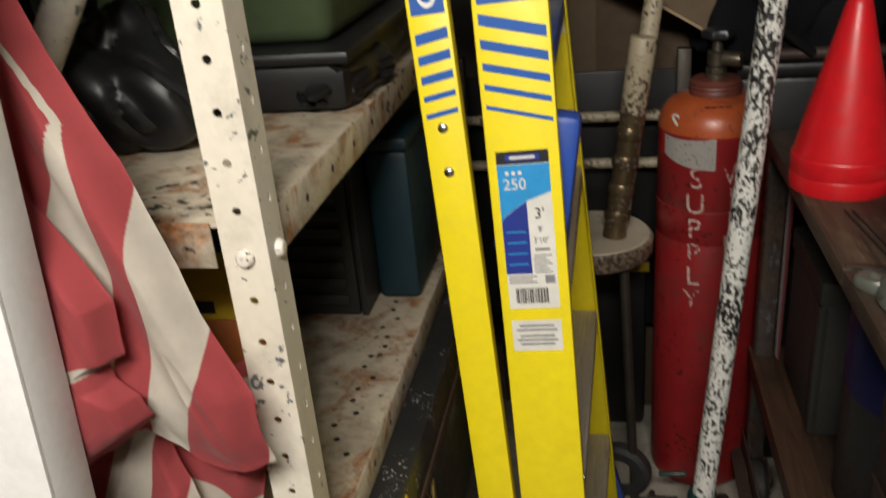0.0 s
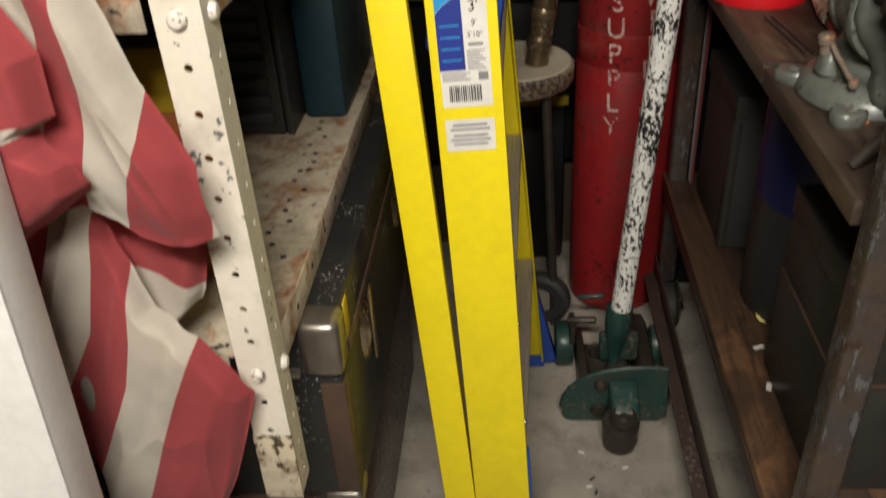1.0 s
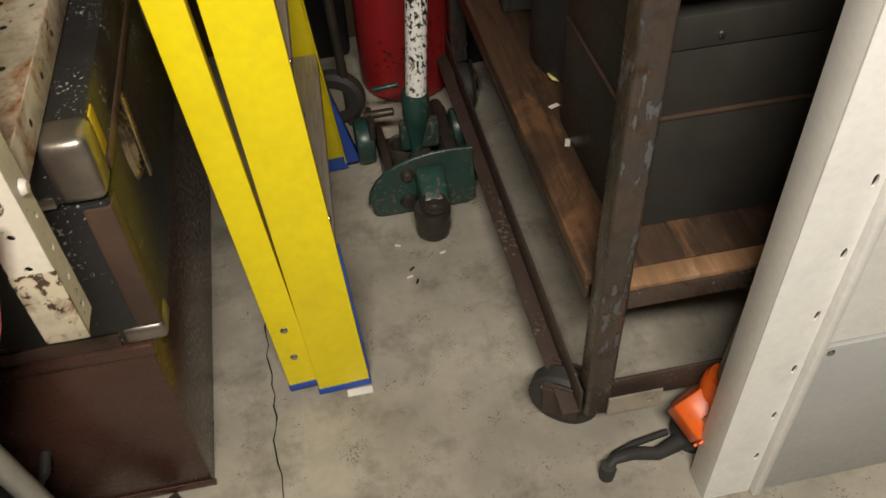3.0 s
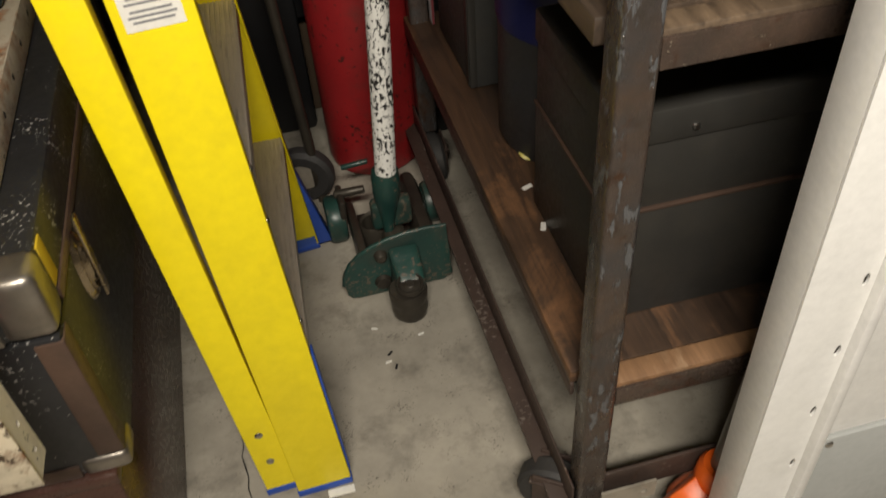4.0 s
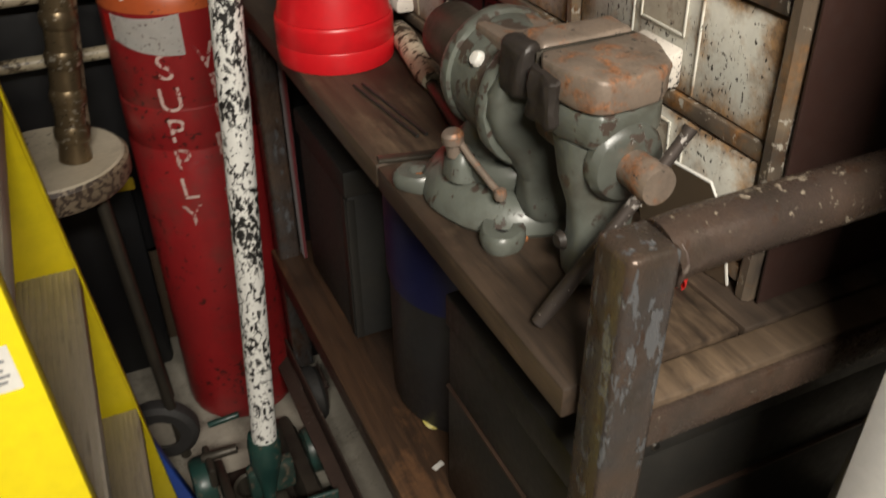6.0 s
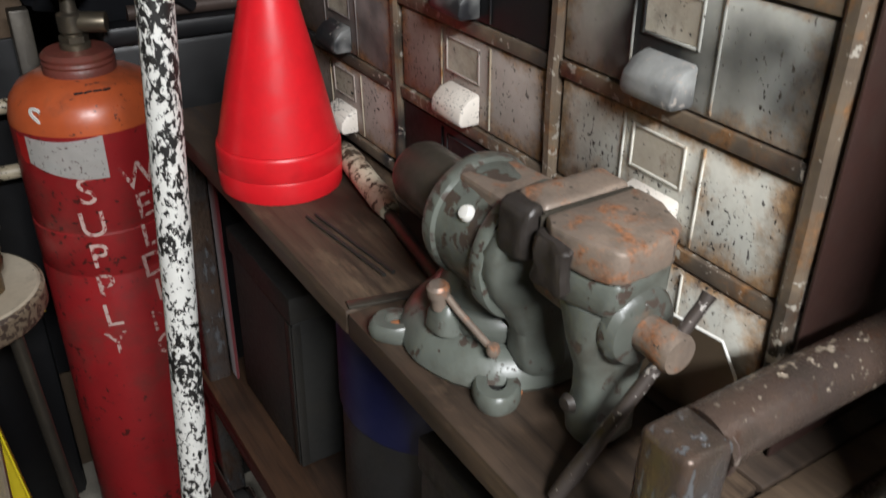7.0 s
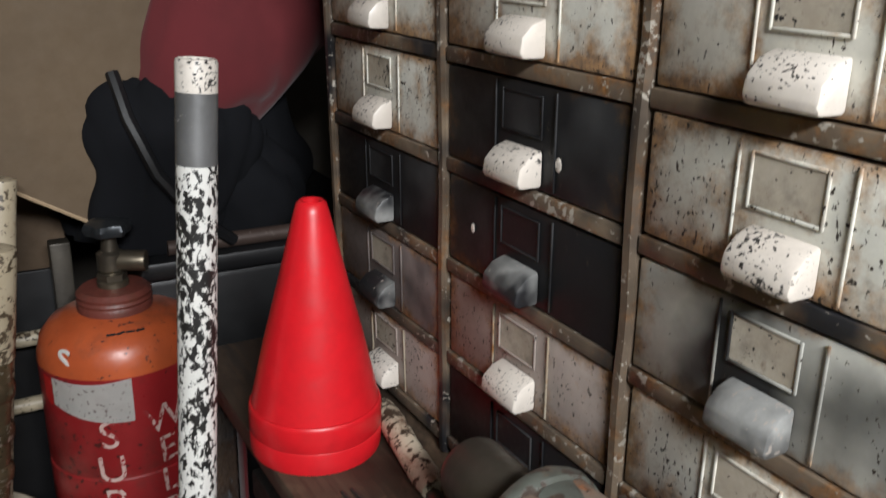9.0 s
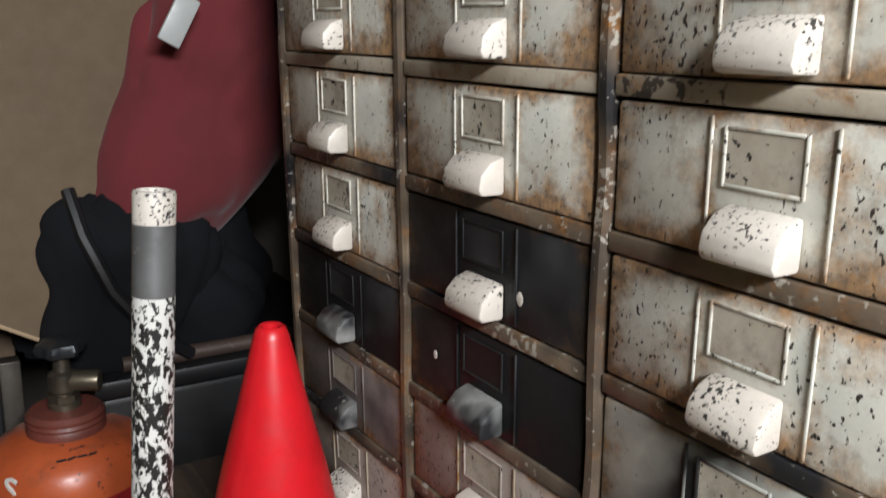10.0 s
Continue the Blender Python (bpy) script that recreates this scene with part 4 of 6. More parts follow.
for k in range(3):
    decal(0.010, 0.050 - 0.006 * (k % 2), z0 + 0.084 + 0.0045 * k, z0 + 0.086 + 0.0045 * k, 0.0010, "grey_print", lab)
decal(0.062, 0.076, z0 + 0.083, z0 + 0.095, 0.0010, "grey_print", lab)
bx = 0.018
for k in range(17):
    w = rng.choice((0.0009, 0.0014, 0.0022))
    decal(bx, bx + w, z0 + 0.053, z0 + 0.076, 0.0010, "black_print", lab, "bar")
    bx += w + rng.choice((0.0008, 0.0014))
lab2 = decal(0.007, 0.080, z0 - 0.022, z0 + 0.026, 0.0006, "paper", front_near, "small_label", "small white label with rows of fine print")
for k in range(5):
    decal(0.018 - 0.004 * (k % 2), 0.069 + 0.004 * (k % 2), z0 - 0.013 + 0.0065 * k + (0.003 if k > 2 else 0), z0 - 0.010 + 0.0065 * k + (0.003 if k > 2 else 0), 0.0010, "grey_print", lab2)
# blue stripes and badge above it
for k, (a, b) in enumerate(((0.302, 0.307), (0.325, 0.332), (0.348, 0.357), (0.373, 0.384), (0.400, 0.413))):
    decal_poly([(0.006, z0 + a + 0.010), (0.084, z0 + a - 0.010), (0.084, z0 + b - 0.010), (0.006, z0 + b + 0.010)], 0.0008, "blue_print", front_near, MN)
badge = decal(0.006, 0.084, z0 + 0.433, z0 + 0.55, 0.0006, "blue_print", front_near, "badge", "blue badge with a pale oval outline", MN)
part("oval", lathe([(0.021, 0), (0.021, 0.0004), (0.024, 0.0004), (0.024, 0)], MN @ pose(0.044, -0.0008, z0 + 0.49, 90) @ Matrix.Diagonal((1, 1.8, 1, 1)), 30), "paper", badge)
zr = 0.818
for k, (a, b) in enumerate(((0.294, 0.300), (0.315, 0.322), (0.336, 0.346), (0.359, 0.370), (0.383, 0.396))):
    decal_poly([(0.006, zr + a), (0.046, zr + a + 0.006), (0.046, zr + b + 0.006), (0.006, zr + b)], 0.0008, "blue_print", rear_near, ML)
badge2 = decal(0.005, 0.046, zr + 0.418, zr + 0.52, 0.0006, "blue_print", rear_near, "badge", "blue badge with a pale oval outline", ML)
part("oval", lathe([(0.012, 0), (0.012, 0.0004), (0.015, 0.0004), (0.015, 0)], ML @ pose(0.026, -0.0008, zr + 0.455, 90) @ Matrix.Diagonal((1, 2.0, 1, 1)), 30), "paper", badge2)
single("paper_scrap", box(0.192, 0.236, 0.912, 0.926, 0.001, 0.003, 0.0), "paper", "folded scrap of paper lying on the floor", "paper scrap")

# ---------------------------------------------------------------- workbench cart
CX0, CX1, CY0, CY1 = 0.545, 1.10, 0.722, 1.76
TOP, LOW = 0.875, 0.38
cart = thing("workbench_cart", "rusty steel workbench cart with worn wooden shelves on casters", "workbench", (0.82, 1.24, 0))


def post(x, y, z0, z1, name="post"):
    return part(name, box(x + 0.002, x + 0.042, y, y + 0.040, z0, z1, 0.006, seg=3), "cart_steel", cart)


post(CX0, CY0, 0.10, 1.017)
post(CX1 - 0.042, CY0, 0.10, 1.0)
post(CX0, CY1 - 0.042, 0.10, TOP - 0.002)
post(CX1 - 0.042, CY1 - 0.042, 0.10, TOP - 0.002)
part("handle_bar", tube([(CX0 + 0.0415, CY0 + 0.021, 1.000), (CX0 + 0.06, CY0 + 0.02, 1.004), (CX0 + 0.2, CY0 + 0.02, 1.005), (CX1 - 0.01, CY0 + 0.02, 1.004)], 0.0215, 20, [0.0225, 0.0215, 0.0215, 0.0215]), "cart_bar", cart, "scuffed round steel push bar")
part("weld", tube([(CX0 + 0.0435 + 0.0015 * math.sin(5 * a), CY0 + 0.021 + 0.0215 * math.cos(a), 0.999 + 0.0215 * math.sin(a)) for a in [2 * math.pi * k / 24 for k in range(25)]], 0.002, 8), "cart_rail", cart, "rough weld bead")
# frames of angle steel under both boards and at the base
for z, h, nm in ((TOP - 0.006, 0.032, "top_frame"), (LOW - 0.006, 0.032, "shelf_frame")):
    part(nm, box(CX0 + 0.0425, CX1 - 0.0425, CY0 + 0.004, CY0 + 0.01, z - h, z, 0.0015), "cart_bar", cart, "chipped angle-steel edge")
    if nm == "shelf_frame":
        part(nm, box(CX0 - 0.004, CX0 + 0.002, CY0 + 0.043, CY1, z - h - 0.008, z - 0.018, 0.0015), "cart_rail", cart)
    part(nm, box(CX1 - 0.006, CX1, CY0 + 0.043, CY1 - 0.043, z - h, z, 0.0015), "cart_rail", cart)
    part(nm, box(CX0 + 0.0425, CX1 - 0.0425, CY1 - 0.01, CY1 - 0.004, z - h, z, 0.0015), "cart_rail", cart)
part("base_rail", box(CX0 - 0.03, CX0 + 0.0, CY0 + 0.01, CY1, 0.10, 0.106, 0.001), "cart_rail", cart)
part("base_rail", box(CX0 - 0.004, CX0 - 0.0003, CY0 + 0.01, CY1, 0.1065, 0.155, 0.001), "cart_rail", cart)
part("base_rail", box(CX0 + 0.043, CX1, CY0 + 0.012, CY0 + 0.017, 0.11, 0.165, 0.001), "cart_rail", cart, "brown base angle")
part("base_rail", box(CX1 - 0.006, CX1, CY0 + 0.045, CY1, 0.10, 0.155, 0.001), "cart_rail", cart)
plate = part("caster_plate", holed_plate(0.085, 0.038, 0.004, [(0.066, 0.018, 0.006, 0.006)], Matrix.Translation((CX0 + 0.035, CY0 - 0.003, 0.108)) @ pose(0, 0, 0, 90)), "tread", cart, "bare steel tab with one bolt hole")


def caster(x, y, turn):
    m = pose(x, y, 0, 0, 0, turn)
    w = part("caster", lathe([(0, 0.019), (0.025, 0.02), (0.052, 0.019), (0.058, 0.012), (0.058, -0.012), (0.052, -0.019), (0.025, -0.02), (0, -0.019)], m @ pose(0, 0, 0.058, 0, 90, 0), 28), "rubber", cart, "black rubber caster wheel")
    part("fork", box(0.022, 0.027, -0.03, 0.03, 0.03, 0.112, 0.002, m), "cart_rail", w)
    part("fork", box(-0.027, -0.022, -0.03, 0.03, 0.03, 0.112, 0.002, m), "cart_rail", w)
    part("swivel", box(-0.03, 0.03, -0.035, 0.035, 0.0925, 0.0995, 0.002, m), "cart_rail", w)


for x, y, turn in ((CX0 - 0.004, CY0 + 0.075, 55), (CX1 - 0.05, CY0 + 0.07, 20), (CX0 + 0.02, CY1 - 0.08, 0), (CX1 - 0.05, CY1 - 0.08, 10)):
    caster(x, y, turn)

# boards of the two levels
ya, yb = CY0 + 0.044, CY1
cuts = [-0.005, 0.16, 0.345, CX1 - CX0 - 0.008]
for a, b in zip(cuts, cuts[1:]):
    part("plank", box(CX0 + a + 0.0012, CX0 + b - 0.0012, ya + rng.uniform(0, 0.003), 1.135, TOP - 0.028, TOP + rng.uniform(-0.0008, 0.0008), 0.0025), "cart_wood", cart)
    part("plank", box(CX0 + a + 0.0012, CX0 + b - 0.0012, 1.139, yb + rng.uniform(-0.004, 0.0), TOP - 0.028, TOP + rng.uniform(-0.0008, 0.0008), 0.0025), "cart_wood", cart)
part("end_board", box(CX0 + 0.044, CX1 - 0.044, CY0 + 0.0105, ya - 0.001, TOP - 0.028, TOP - 0.001, 0.002), "cart_wood_x", cart, "bleached end board")
part("shelf_board", box(CX0 - 0.005, CX1 - 0.008, ya, yb, LOW - 0.022, LOW, 0.002), "shelf_wood", cart, "oil-stained plywood shelf")
part("shelf_lip", box(CX0 + 0.044, CX1 - 0.044, CY0 + 0.0105, ya - 0.001, LOW - 0.02, LOW - 0.0005, 0.0015), "raw_wood", cart, "bare split edge of the plywood")

# things on the lower shelf
black_box = thing("steel_box", "dark grey sheet-steel box with folded seams", "metal box", (0.82, 1.0, LOW))
part("body", box(0.605, 1.07, 0.835, 1.10, LOW + 0.001, 0.565, 0.003), "dark_box", black_box)
part("seam", box(0.603, 1.072, 0.8325, 1.102, 0.5655, 0.570, 0.001), "brown_trim", black_box, "rust-edged folded seam")
part("upper_body", box(0.606, 1.069, 0.836, 1.099, 0.5705, 0.665, 0.003), "dark_box", black_box)
part("lid", box(0.603, 1.072, 0.832, 1.103, 0.6655, 0.712, 0.004), "dark_box", black_box)
part("button", lathe([(0, 0.004), (0.004, 0.003), (0.005, 0)], Matrix.Translation((0.70, 0.8315, 0.682)) @ pose(0, 0, 0, 90), 10), "rivet", black_box)
drum = thing("drum", "dark steel drum with a blue upper half", "drum", (0.72, 1.27, LOW))
part("body", lathe([(0, LOW + 0.001), (0.122, LOW + 0.001), (0.128, LOW + 0.012), (0.128, 0.60), (0, 0.60)], Matrix.Translation((0.735, 1.27, 0)), 40), "drum", drum)
part("upper_band", lathe([(0.129, 0.601), (0.132, 0.61), (0.132, 0.80), (0.126, 0.81), (0, 0.81)], Matrix.Translation((0.735, 1.27, 0)), 40), "blue_bin", drum, "dark blue plastic top")
bm = lathe([(0.012, -0.003), (0.016, 0), (0.012, 0.003), (0.008, 0), (0.012, -0.003)], pose(0.634, 1.214, LOW + 0.008, 18, 10), 20)
single("washer_ring", bm, "ring_yellow", "small yellowed ring lying on the shelf", "ring")
grey = thing("grey_carton", "dark grey lidded carton on the cart shelf", "carton", (0.73, 1.56, LOW))
part("body", box(0.60, 0.86, 1.44, 1.68, LOW + 0.001, 0.655, 0.004), "grey_crate", grey)
part("lid", box(0.596, 0.864, 1.436, 1.684, 0.6555, 0.70, 0.004), "grey_crate", grey)
part("corner_strip", box(0.5985, 0.612, 1.4385, 1.4398, LOW + 0.004, 0.65, 0.0005), "dark_box", grey)
part("corner_strip", box(0.5975, 0.5995, 1.445, 1.46, LOW + 0.004, 0.65, 0.0005), "dark_box", grey)
for x, y, r in ((0.607, 1.137, 20), (0.600, 1.04, 70)):
    single("paper_scrap", box(-0.009, 0.009, -0.004, 0.004, 0.0, 0.001, 0, pose(x, y, LOW + 0.0005, 0, 0, r)), "tag_white", "small torn paper scrap on the shelf", "paper scrap")
single("red_strap", box(0.59, 0.596, 1.70, 1.73, LOW + 0.001, 0.84, 0.002), "red_cloth", "dark red strap hanging behind the cart post", "strap")

# ---------------------------------------------------------------- drawer cabinet on the cart
FX = 0.731
CABY = [0.799, 1.0715, 1.358, 1.6445]
ROWZ = [0.902 + 0.1118 * k for k in range(8)]
cab = thing("drawer_cabinet", "old pale green steel drawer cabinet, rusty and soot-stained", "cabinet", (FX, 1.21, TOP))
cab.rotation_euler = (0, radians(-2.2), 0)
CZ1 = ROWZ[-1] + 0.02
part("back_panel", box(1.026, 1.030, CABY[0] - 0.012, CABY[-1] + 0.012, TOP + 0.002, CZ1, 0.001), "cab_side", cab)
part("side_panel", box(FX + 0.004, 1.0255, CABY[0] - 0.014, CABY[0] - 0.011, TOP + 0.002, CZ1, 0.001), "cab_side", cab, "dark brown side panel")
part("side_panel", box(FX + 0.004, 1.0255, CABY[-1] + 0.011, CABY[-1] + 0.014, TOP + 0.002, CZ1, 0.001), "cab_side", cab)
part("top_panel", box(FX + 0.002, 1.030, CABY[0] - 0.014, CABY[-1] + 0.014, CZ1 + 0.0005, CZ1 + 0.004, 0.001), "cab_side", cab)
for k, y in enumerate(CABY):
    bm = bmesh.new()
    rows_v = []
    for j in range(29):
        z = TOP + 0.002 + (CZ1 - TOP - 0.002) * j / 28
        o = noise.noise(Vector((k * 3.1, z * 9, 0))) * 0.004
        w = 0.0075
        rows_v.append([bm.verts.new((FX + dx + abs(o) * 0.5, y + dy + o, z)) for dx, dy in ((0.02, -w), (-0.001, -w), (-0.004, -w * 0.5), (-0.004, w * 0.5), (-0.001, w), (0.02, w))])
    for a, b in zip(rows_v, rows_v[1:]):
        for q in range(5):
            bm.faces.new((a[q], a[q + 1], b[q + 1], b[q]))
    part("stile", bm, "cab_frame", cab, "bent rusty upright of the cabinet")
for z in ROWZ:
    for y0, y1 in zip(CABY, CABY[1:]):
        part("rail", box(FX - 0.001, FX + 0.02, y0 + 0.0085, y1 - 0.0085, z - 0.016, z - 0.001, 0.002), "cab_frame_pale" if z > 1.4 else "cab_frame", cab)

# one drawer front in its own metres: y across, z up, x outwards is minus
DW, DH = 0.2865 - 0.023, 0.1118 - 0.0195


def drawer_front():
    bm = bmesh.new()
    add_box(bm, 0.0, 0.012, -DW / 2, DW / 2, 0.0, DH)
    bevel(bm, 0.0025)
    return bm


def drawer_rib():
    return box(-0.0022, -0.0002, -0.0012, 0.0012, 0.003, DH - 0.003, 0.0008)


def bin_pull():
    prof = [(0.0, 0.0), (-0.024, 0.001), (-0.027, 0.007), (-0.025, 0.019), (-0.015, 0.029), (0.0, 0.034)]
    m = Matrix(((1, 0, 0, -0.0003), (0, 0, 1, -0.0285), (0, 1, 0, 0.0035), (0, 0, 0, 1)))
    return prism(prof, m, 0.057, 0.004)


def label_frame():
    bm = bmesh.new()
    for y0, y1, z0, z1 in ((-0.031, -0.0282, 0.046, 0.084), (0.0282, 0.031, 0.046, 0.084), (-0.028, 0.028, 0.046, 0.0485), (-0.028, 0.028, 0.0815, 0.084)):
        add_box(bm, -0.0024, -0.0004, y0 + 0.004, y1 + 0.004, z0, z1)
    return bevel(bm, 0.001)


meshes = {}
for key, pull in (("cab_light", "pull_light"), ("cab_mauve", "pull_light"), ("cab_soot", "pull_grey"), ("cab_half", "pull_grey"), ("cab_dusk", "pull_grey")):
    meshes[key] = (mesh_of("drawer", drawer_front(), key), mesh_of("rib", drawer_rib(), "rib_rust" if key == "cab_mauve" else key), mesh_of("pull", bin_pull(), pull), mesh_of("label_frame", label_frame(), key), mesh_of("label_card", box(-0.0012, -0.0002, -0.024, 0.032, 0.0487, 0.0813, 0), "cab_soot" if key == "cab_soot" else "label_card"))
white_pull = mesh_of("pull", bin_pull(), "pull_light")
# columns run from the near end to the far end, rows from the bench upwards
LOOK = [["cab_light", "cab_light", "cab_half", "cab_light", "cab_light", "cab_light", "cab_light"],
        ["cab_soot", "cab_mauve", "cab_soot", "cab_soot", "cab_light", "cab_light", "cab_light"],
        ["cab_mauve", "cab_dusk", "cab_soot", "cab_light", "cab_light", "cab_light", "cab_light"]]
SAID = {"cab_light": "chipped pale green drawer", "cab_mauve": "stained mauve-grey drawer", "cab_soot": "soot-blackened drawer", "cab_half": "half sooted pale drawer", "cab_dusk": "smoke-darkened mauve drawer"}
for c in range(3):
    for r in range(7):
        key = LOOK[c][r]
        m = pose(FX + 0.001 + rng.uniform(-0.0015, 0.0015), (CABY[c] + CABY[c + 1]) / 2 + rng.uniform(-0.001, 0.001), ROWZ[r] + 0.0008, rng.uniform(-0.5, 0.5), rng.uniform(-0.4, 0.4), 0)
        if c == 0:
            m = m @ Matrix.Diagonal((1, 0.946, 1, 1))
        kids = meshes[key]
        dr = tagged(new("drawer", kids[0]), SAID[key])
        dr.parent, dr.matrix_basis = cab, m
        dr.matrix_parent_inverse = Matrix.Translation(cab.location).inverted()
        for nm, me in zip(("rib", "pull", "label_frame", "label_card"), kids[1:]):
            k = new(nm, white_pull if nm == "pull" and (c, r) in ((1, 3),) else me)
            k.parent = dr
            if nm == "rib":
                k.location.y = -0.045
                k = new(nm, me)
                k.parent, k.location.y = dr, 0.045

for y, z, r in ((1.164, 1.268, 0.004), (1.297, 1.173, 0.003)):
    part("paint_dot", lathe([(0, 0.0006), (r, 0.0004), (r * 1.1, 0)], Matrix.Translation((FX - 0.0005, y, z)) @ pose(0, 0, 0, 0, -90) @ Matrix.Diagonal((1.5, 1, 1, 1)), 10), "pull_light", cab, "small pale paint spot")

# ---------------------------------------------------------------- things on the bench
cone = thing("plastic_cone", "bright red plastic cone with a stepped skirt", "cone", (0.607, 1.45, TOP))
mc = Matrix.Translation((0.607, 1.45, TOP + 0.001))
part("skirt", lathe([(0.070, 0), (0.0765, 0.0), (0.0775, 0.004), (0.0780, 0.026), (0.0772, 0.0275), (0.0780, 0.029), (0.0778, 0.054), (0.0768, 0.0585), (0.0755, 0.0597), (0.070, 0.0597)], mc, 64), "cone_red", cone)
part("body", lathe([(0.070, 0.0600), (0.0748, 0.0602), (0.0735, 0.066), (0.058, 0.135), (0.040, 0.205), (0.0195, 0.288), (0.0165, 0.297), (0.013, 0.300), (0.0095, 0.299), (0.009, 0.285), (0, 0.284)], mc, 64), "cone_red", cone)

# bench vise: y runs along its screw, from the near spindle to the far slide tube
MV = Matrix.Translation((0.638, 1.000, TOP))
AX = 0.122
vise = thing("bench_vise", "grey-green cast iron bench vise with rusty jaws", "vise", (0.638, 1.0, TOP))


def vpart(name, bm, material, label="", parent=None):
    return part(name, local(bm, MV), material, parent or vise, label)


def loft_up(sections, n=28, e=2.6):
    """Rounded-rectangle rings (z, x0, x1, y0, y1) joined upwards, as a casting."""
    bm = bmesh.new()
    rings = []
    for z, x0, x1, y0, y1 in sections:
        ring = []
        for k in range(n):
            a = 2 * math.pi * k / n
            c, d = math.cos(a), math.sin(a)
            ring.append(bm.verts.new(((x0 + x1) / 2 + (x1 - x0) / 2 * math.copysign(abs(c) ** (2 / e), c), (y0 + y1) / 2 + (y1 - y0) / 2 * math.copysign(abs(d) ** (2 / e), d), z)))
        rings.append(ring)
    for a, b in zip(rings, rings[1:]):
        for k in range(n):
            bm.faces.new((a[k], a[(k + 1) % n], b[(k + 1) % n], b[k]))
    bm.faces.new(rings[0][::-1])
    bm.faces.new(rings[-1])
    return bm


BX, BY = 0.014, 0.035
base = vpart("base", cast(lathe([(0, 0.001), (0.092, 0.001), (0.0955, 0.006), (0.093, 0.016), (0.084, 0.027), (0.076, 0.033), (0.071, 0.0345), (0, 0.0345)], pose(BX, BY, 0.0), 48), 0.0014, 40, 0), "vise_green", "round swivel base")
for ang in (151, 233, 331, 60):
    a = radians(ang)
    c = (BX + 0.097 * math.cos(a), BY + 0.097 * math.sin(a))
    vpart("lug", cast(lathe([(0, 0.0012), (0.020, 0.0012), (0.0215, 0.006), (0.0205, 0.014), (0.018, 0.0175), (0.009, 0.0175), (0.008, 0.010), (0, 0.010)], pose(c[0], c[1], 0, 0, 0, ang) @ Matrix.Diagonal((1.3, 1, 1, 1)), 26), 0.001, 60, 0), "vise_green", "", base)
    vpart("bolt_hole", lathe([(0, 0.0110), (0.007, 0.0108), (0.0078, 0.0102)], pose(c[0], c[1], 0), 12), "copper_shim" if ang == 151 else "hole", "", base)
vpart("swivel_plate", cast(lathe([(0, 0.0352), (0.066, 0.0352), (0.0685, 0.042), (0.067, 0.050), (0.058, 0.060), (0.046, 0.066), (0, 0.067)], pose(BX, BY, 0), 44), 0.0012, 40, 0), "vise_green")
vpart("lock_ear", cast(loft_up([(0.036, -0.068, -0.034, 0.008, 0.046), (0.050, -0.066, -0.036, 0.012, 0.044), (0.060, -0.062, -0.040, 0.016, 0.040), (0.064, -0.059, -0.044, 0.021, 0.035)], 24), 0.0014, 60, 0), "vise_green", "chipped cast ear")
lock = vpart("lock_bolt", lathe([(0, 0.062), (0.0075, 0.062), (0.0075, 0.074), (0.0105, 0.076), (0.0105, 0.084), (0.008, 0.087), (0, 0.0875)], pose(-0.052, 0.028, -0.004, 0, -6), 16), "vise_rust", "rusty swivel lock bolt")
vpart("lock_lever", tube([(-0.056, 0.026, 0.074), (-0.052, 0.008, 0.062), (-0.044, -0.022, 0.046), (-0.042, -0.030, 0.043)], 0.0036, 10), "vise_rust", "", lock)
vpart("lever_end", lathe([(0, -0.006), (0.005, -0.005), (0.0065, 0), (0.005, 0.005), (0, 0.006)], pose(-0.042, -0.031, 0.0425), 12), "vise_rust", "", lock)
# fixed body: waisted column under a fat barrel
vpart("column", cast(loft_up([(0.060, -0.044, 0.048, -0.012, 0.078), (0.075, -0.040, 0.044, -0.006, 0.070), (0.092, -0.041, 0.044, -0.006, 0.068), (0.120, -0.046, 0.046, -0.010, 0.066)], 30), 0.0012, 30, 0), "vise_green")
MB = pose(0, 0, AX, -90, 0, 0)
vpart("barrel", cast(lathe([(0, -0.040), (0.047, -0.040), (0.0515, -0.026), (0.0545, 0.010), (0.0555, 0.044), (0.0585, 0.047), (0.0592, 0.056), (0.0575, 0.062), (0.050, 0.065), (0, 0.065)], MB, 48), 0.0010, 40, 0), "vise_green", "round grey-green barrel")
vpart("slide_tube", lathe([(0, 0.0655), (0.0325, 0.0655), (0.033, 0.070), (0.033, 0.155), (0.030, 0.162), (0.020, 0.164), (0, 0.164)], MB, 30), "greasy", "dark rusty slide tube")
vpart("stud", lathe([(0, 0.006), (0.0055, 0.005), (0.0075, 0.0015), (0.0075, -0.001)], pose(-0.0445, 0.012, AX + 0.032, 0, -55, 0), 14), "paper", "bright worn stud")
bm = bmesh.new()
for v in add_box(bm, -0.033, 0.030, -0.040, 0.047, 0.150, 0.178):
    if v.co.y > 0 and v.co.z > 0.16:
        v.co.z -= 0.004
        v.co.x *= 0.92
vpart("anvil", cast(bevel(bm, 0.004), 0.0014), "vise_rust", "flat rust-brown anvil top")
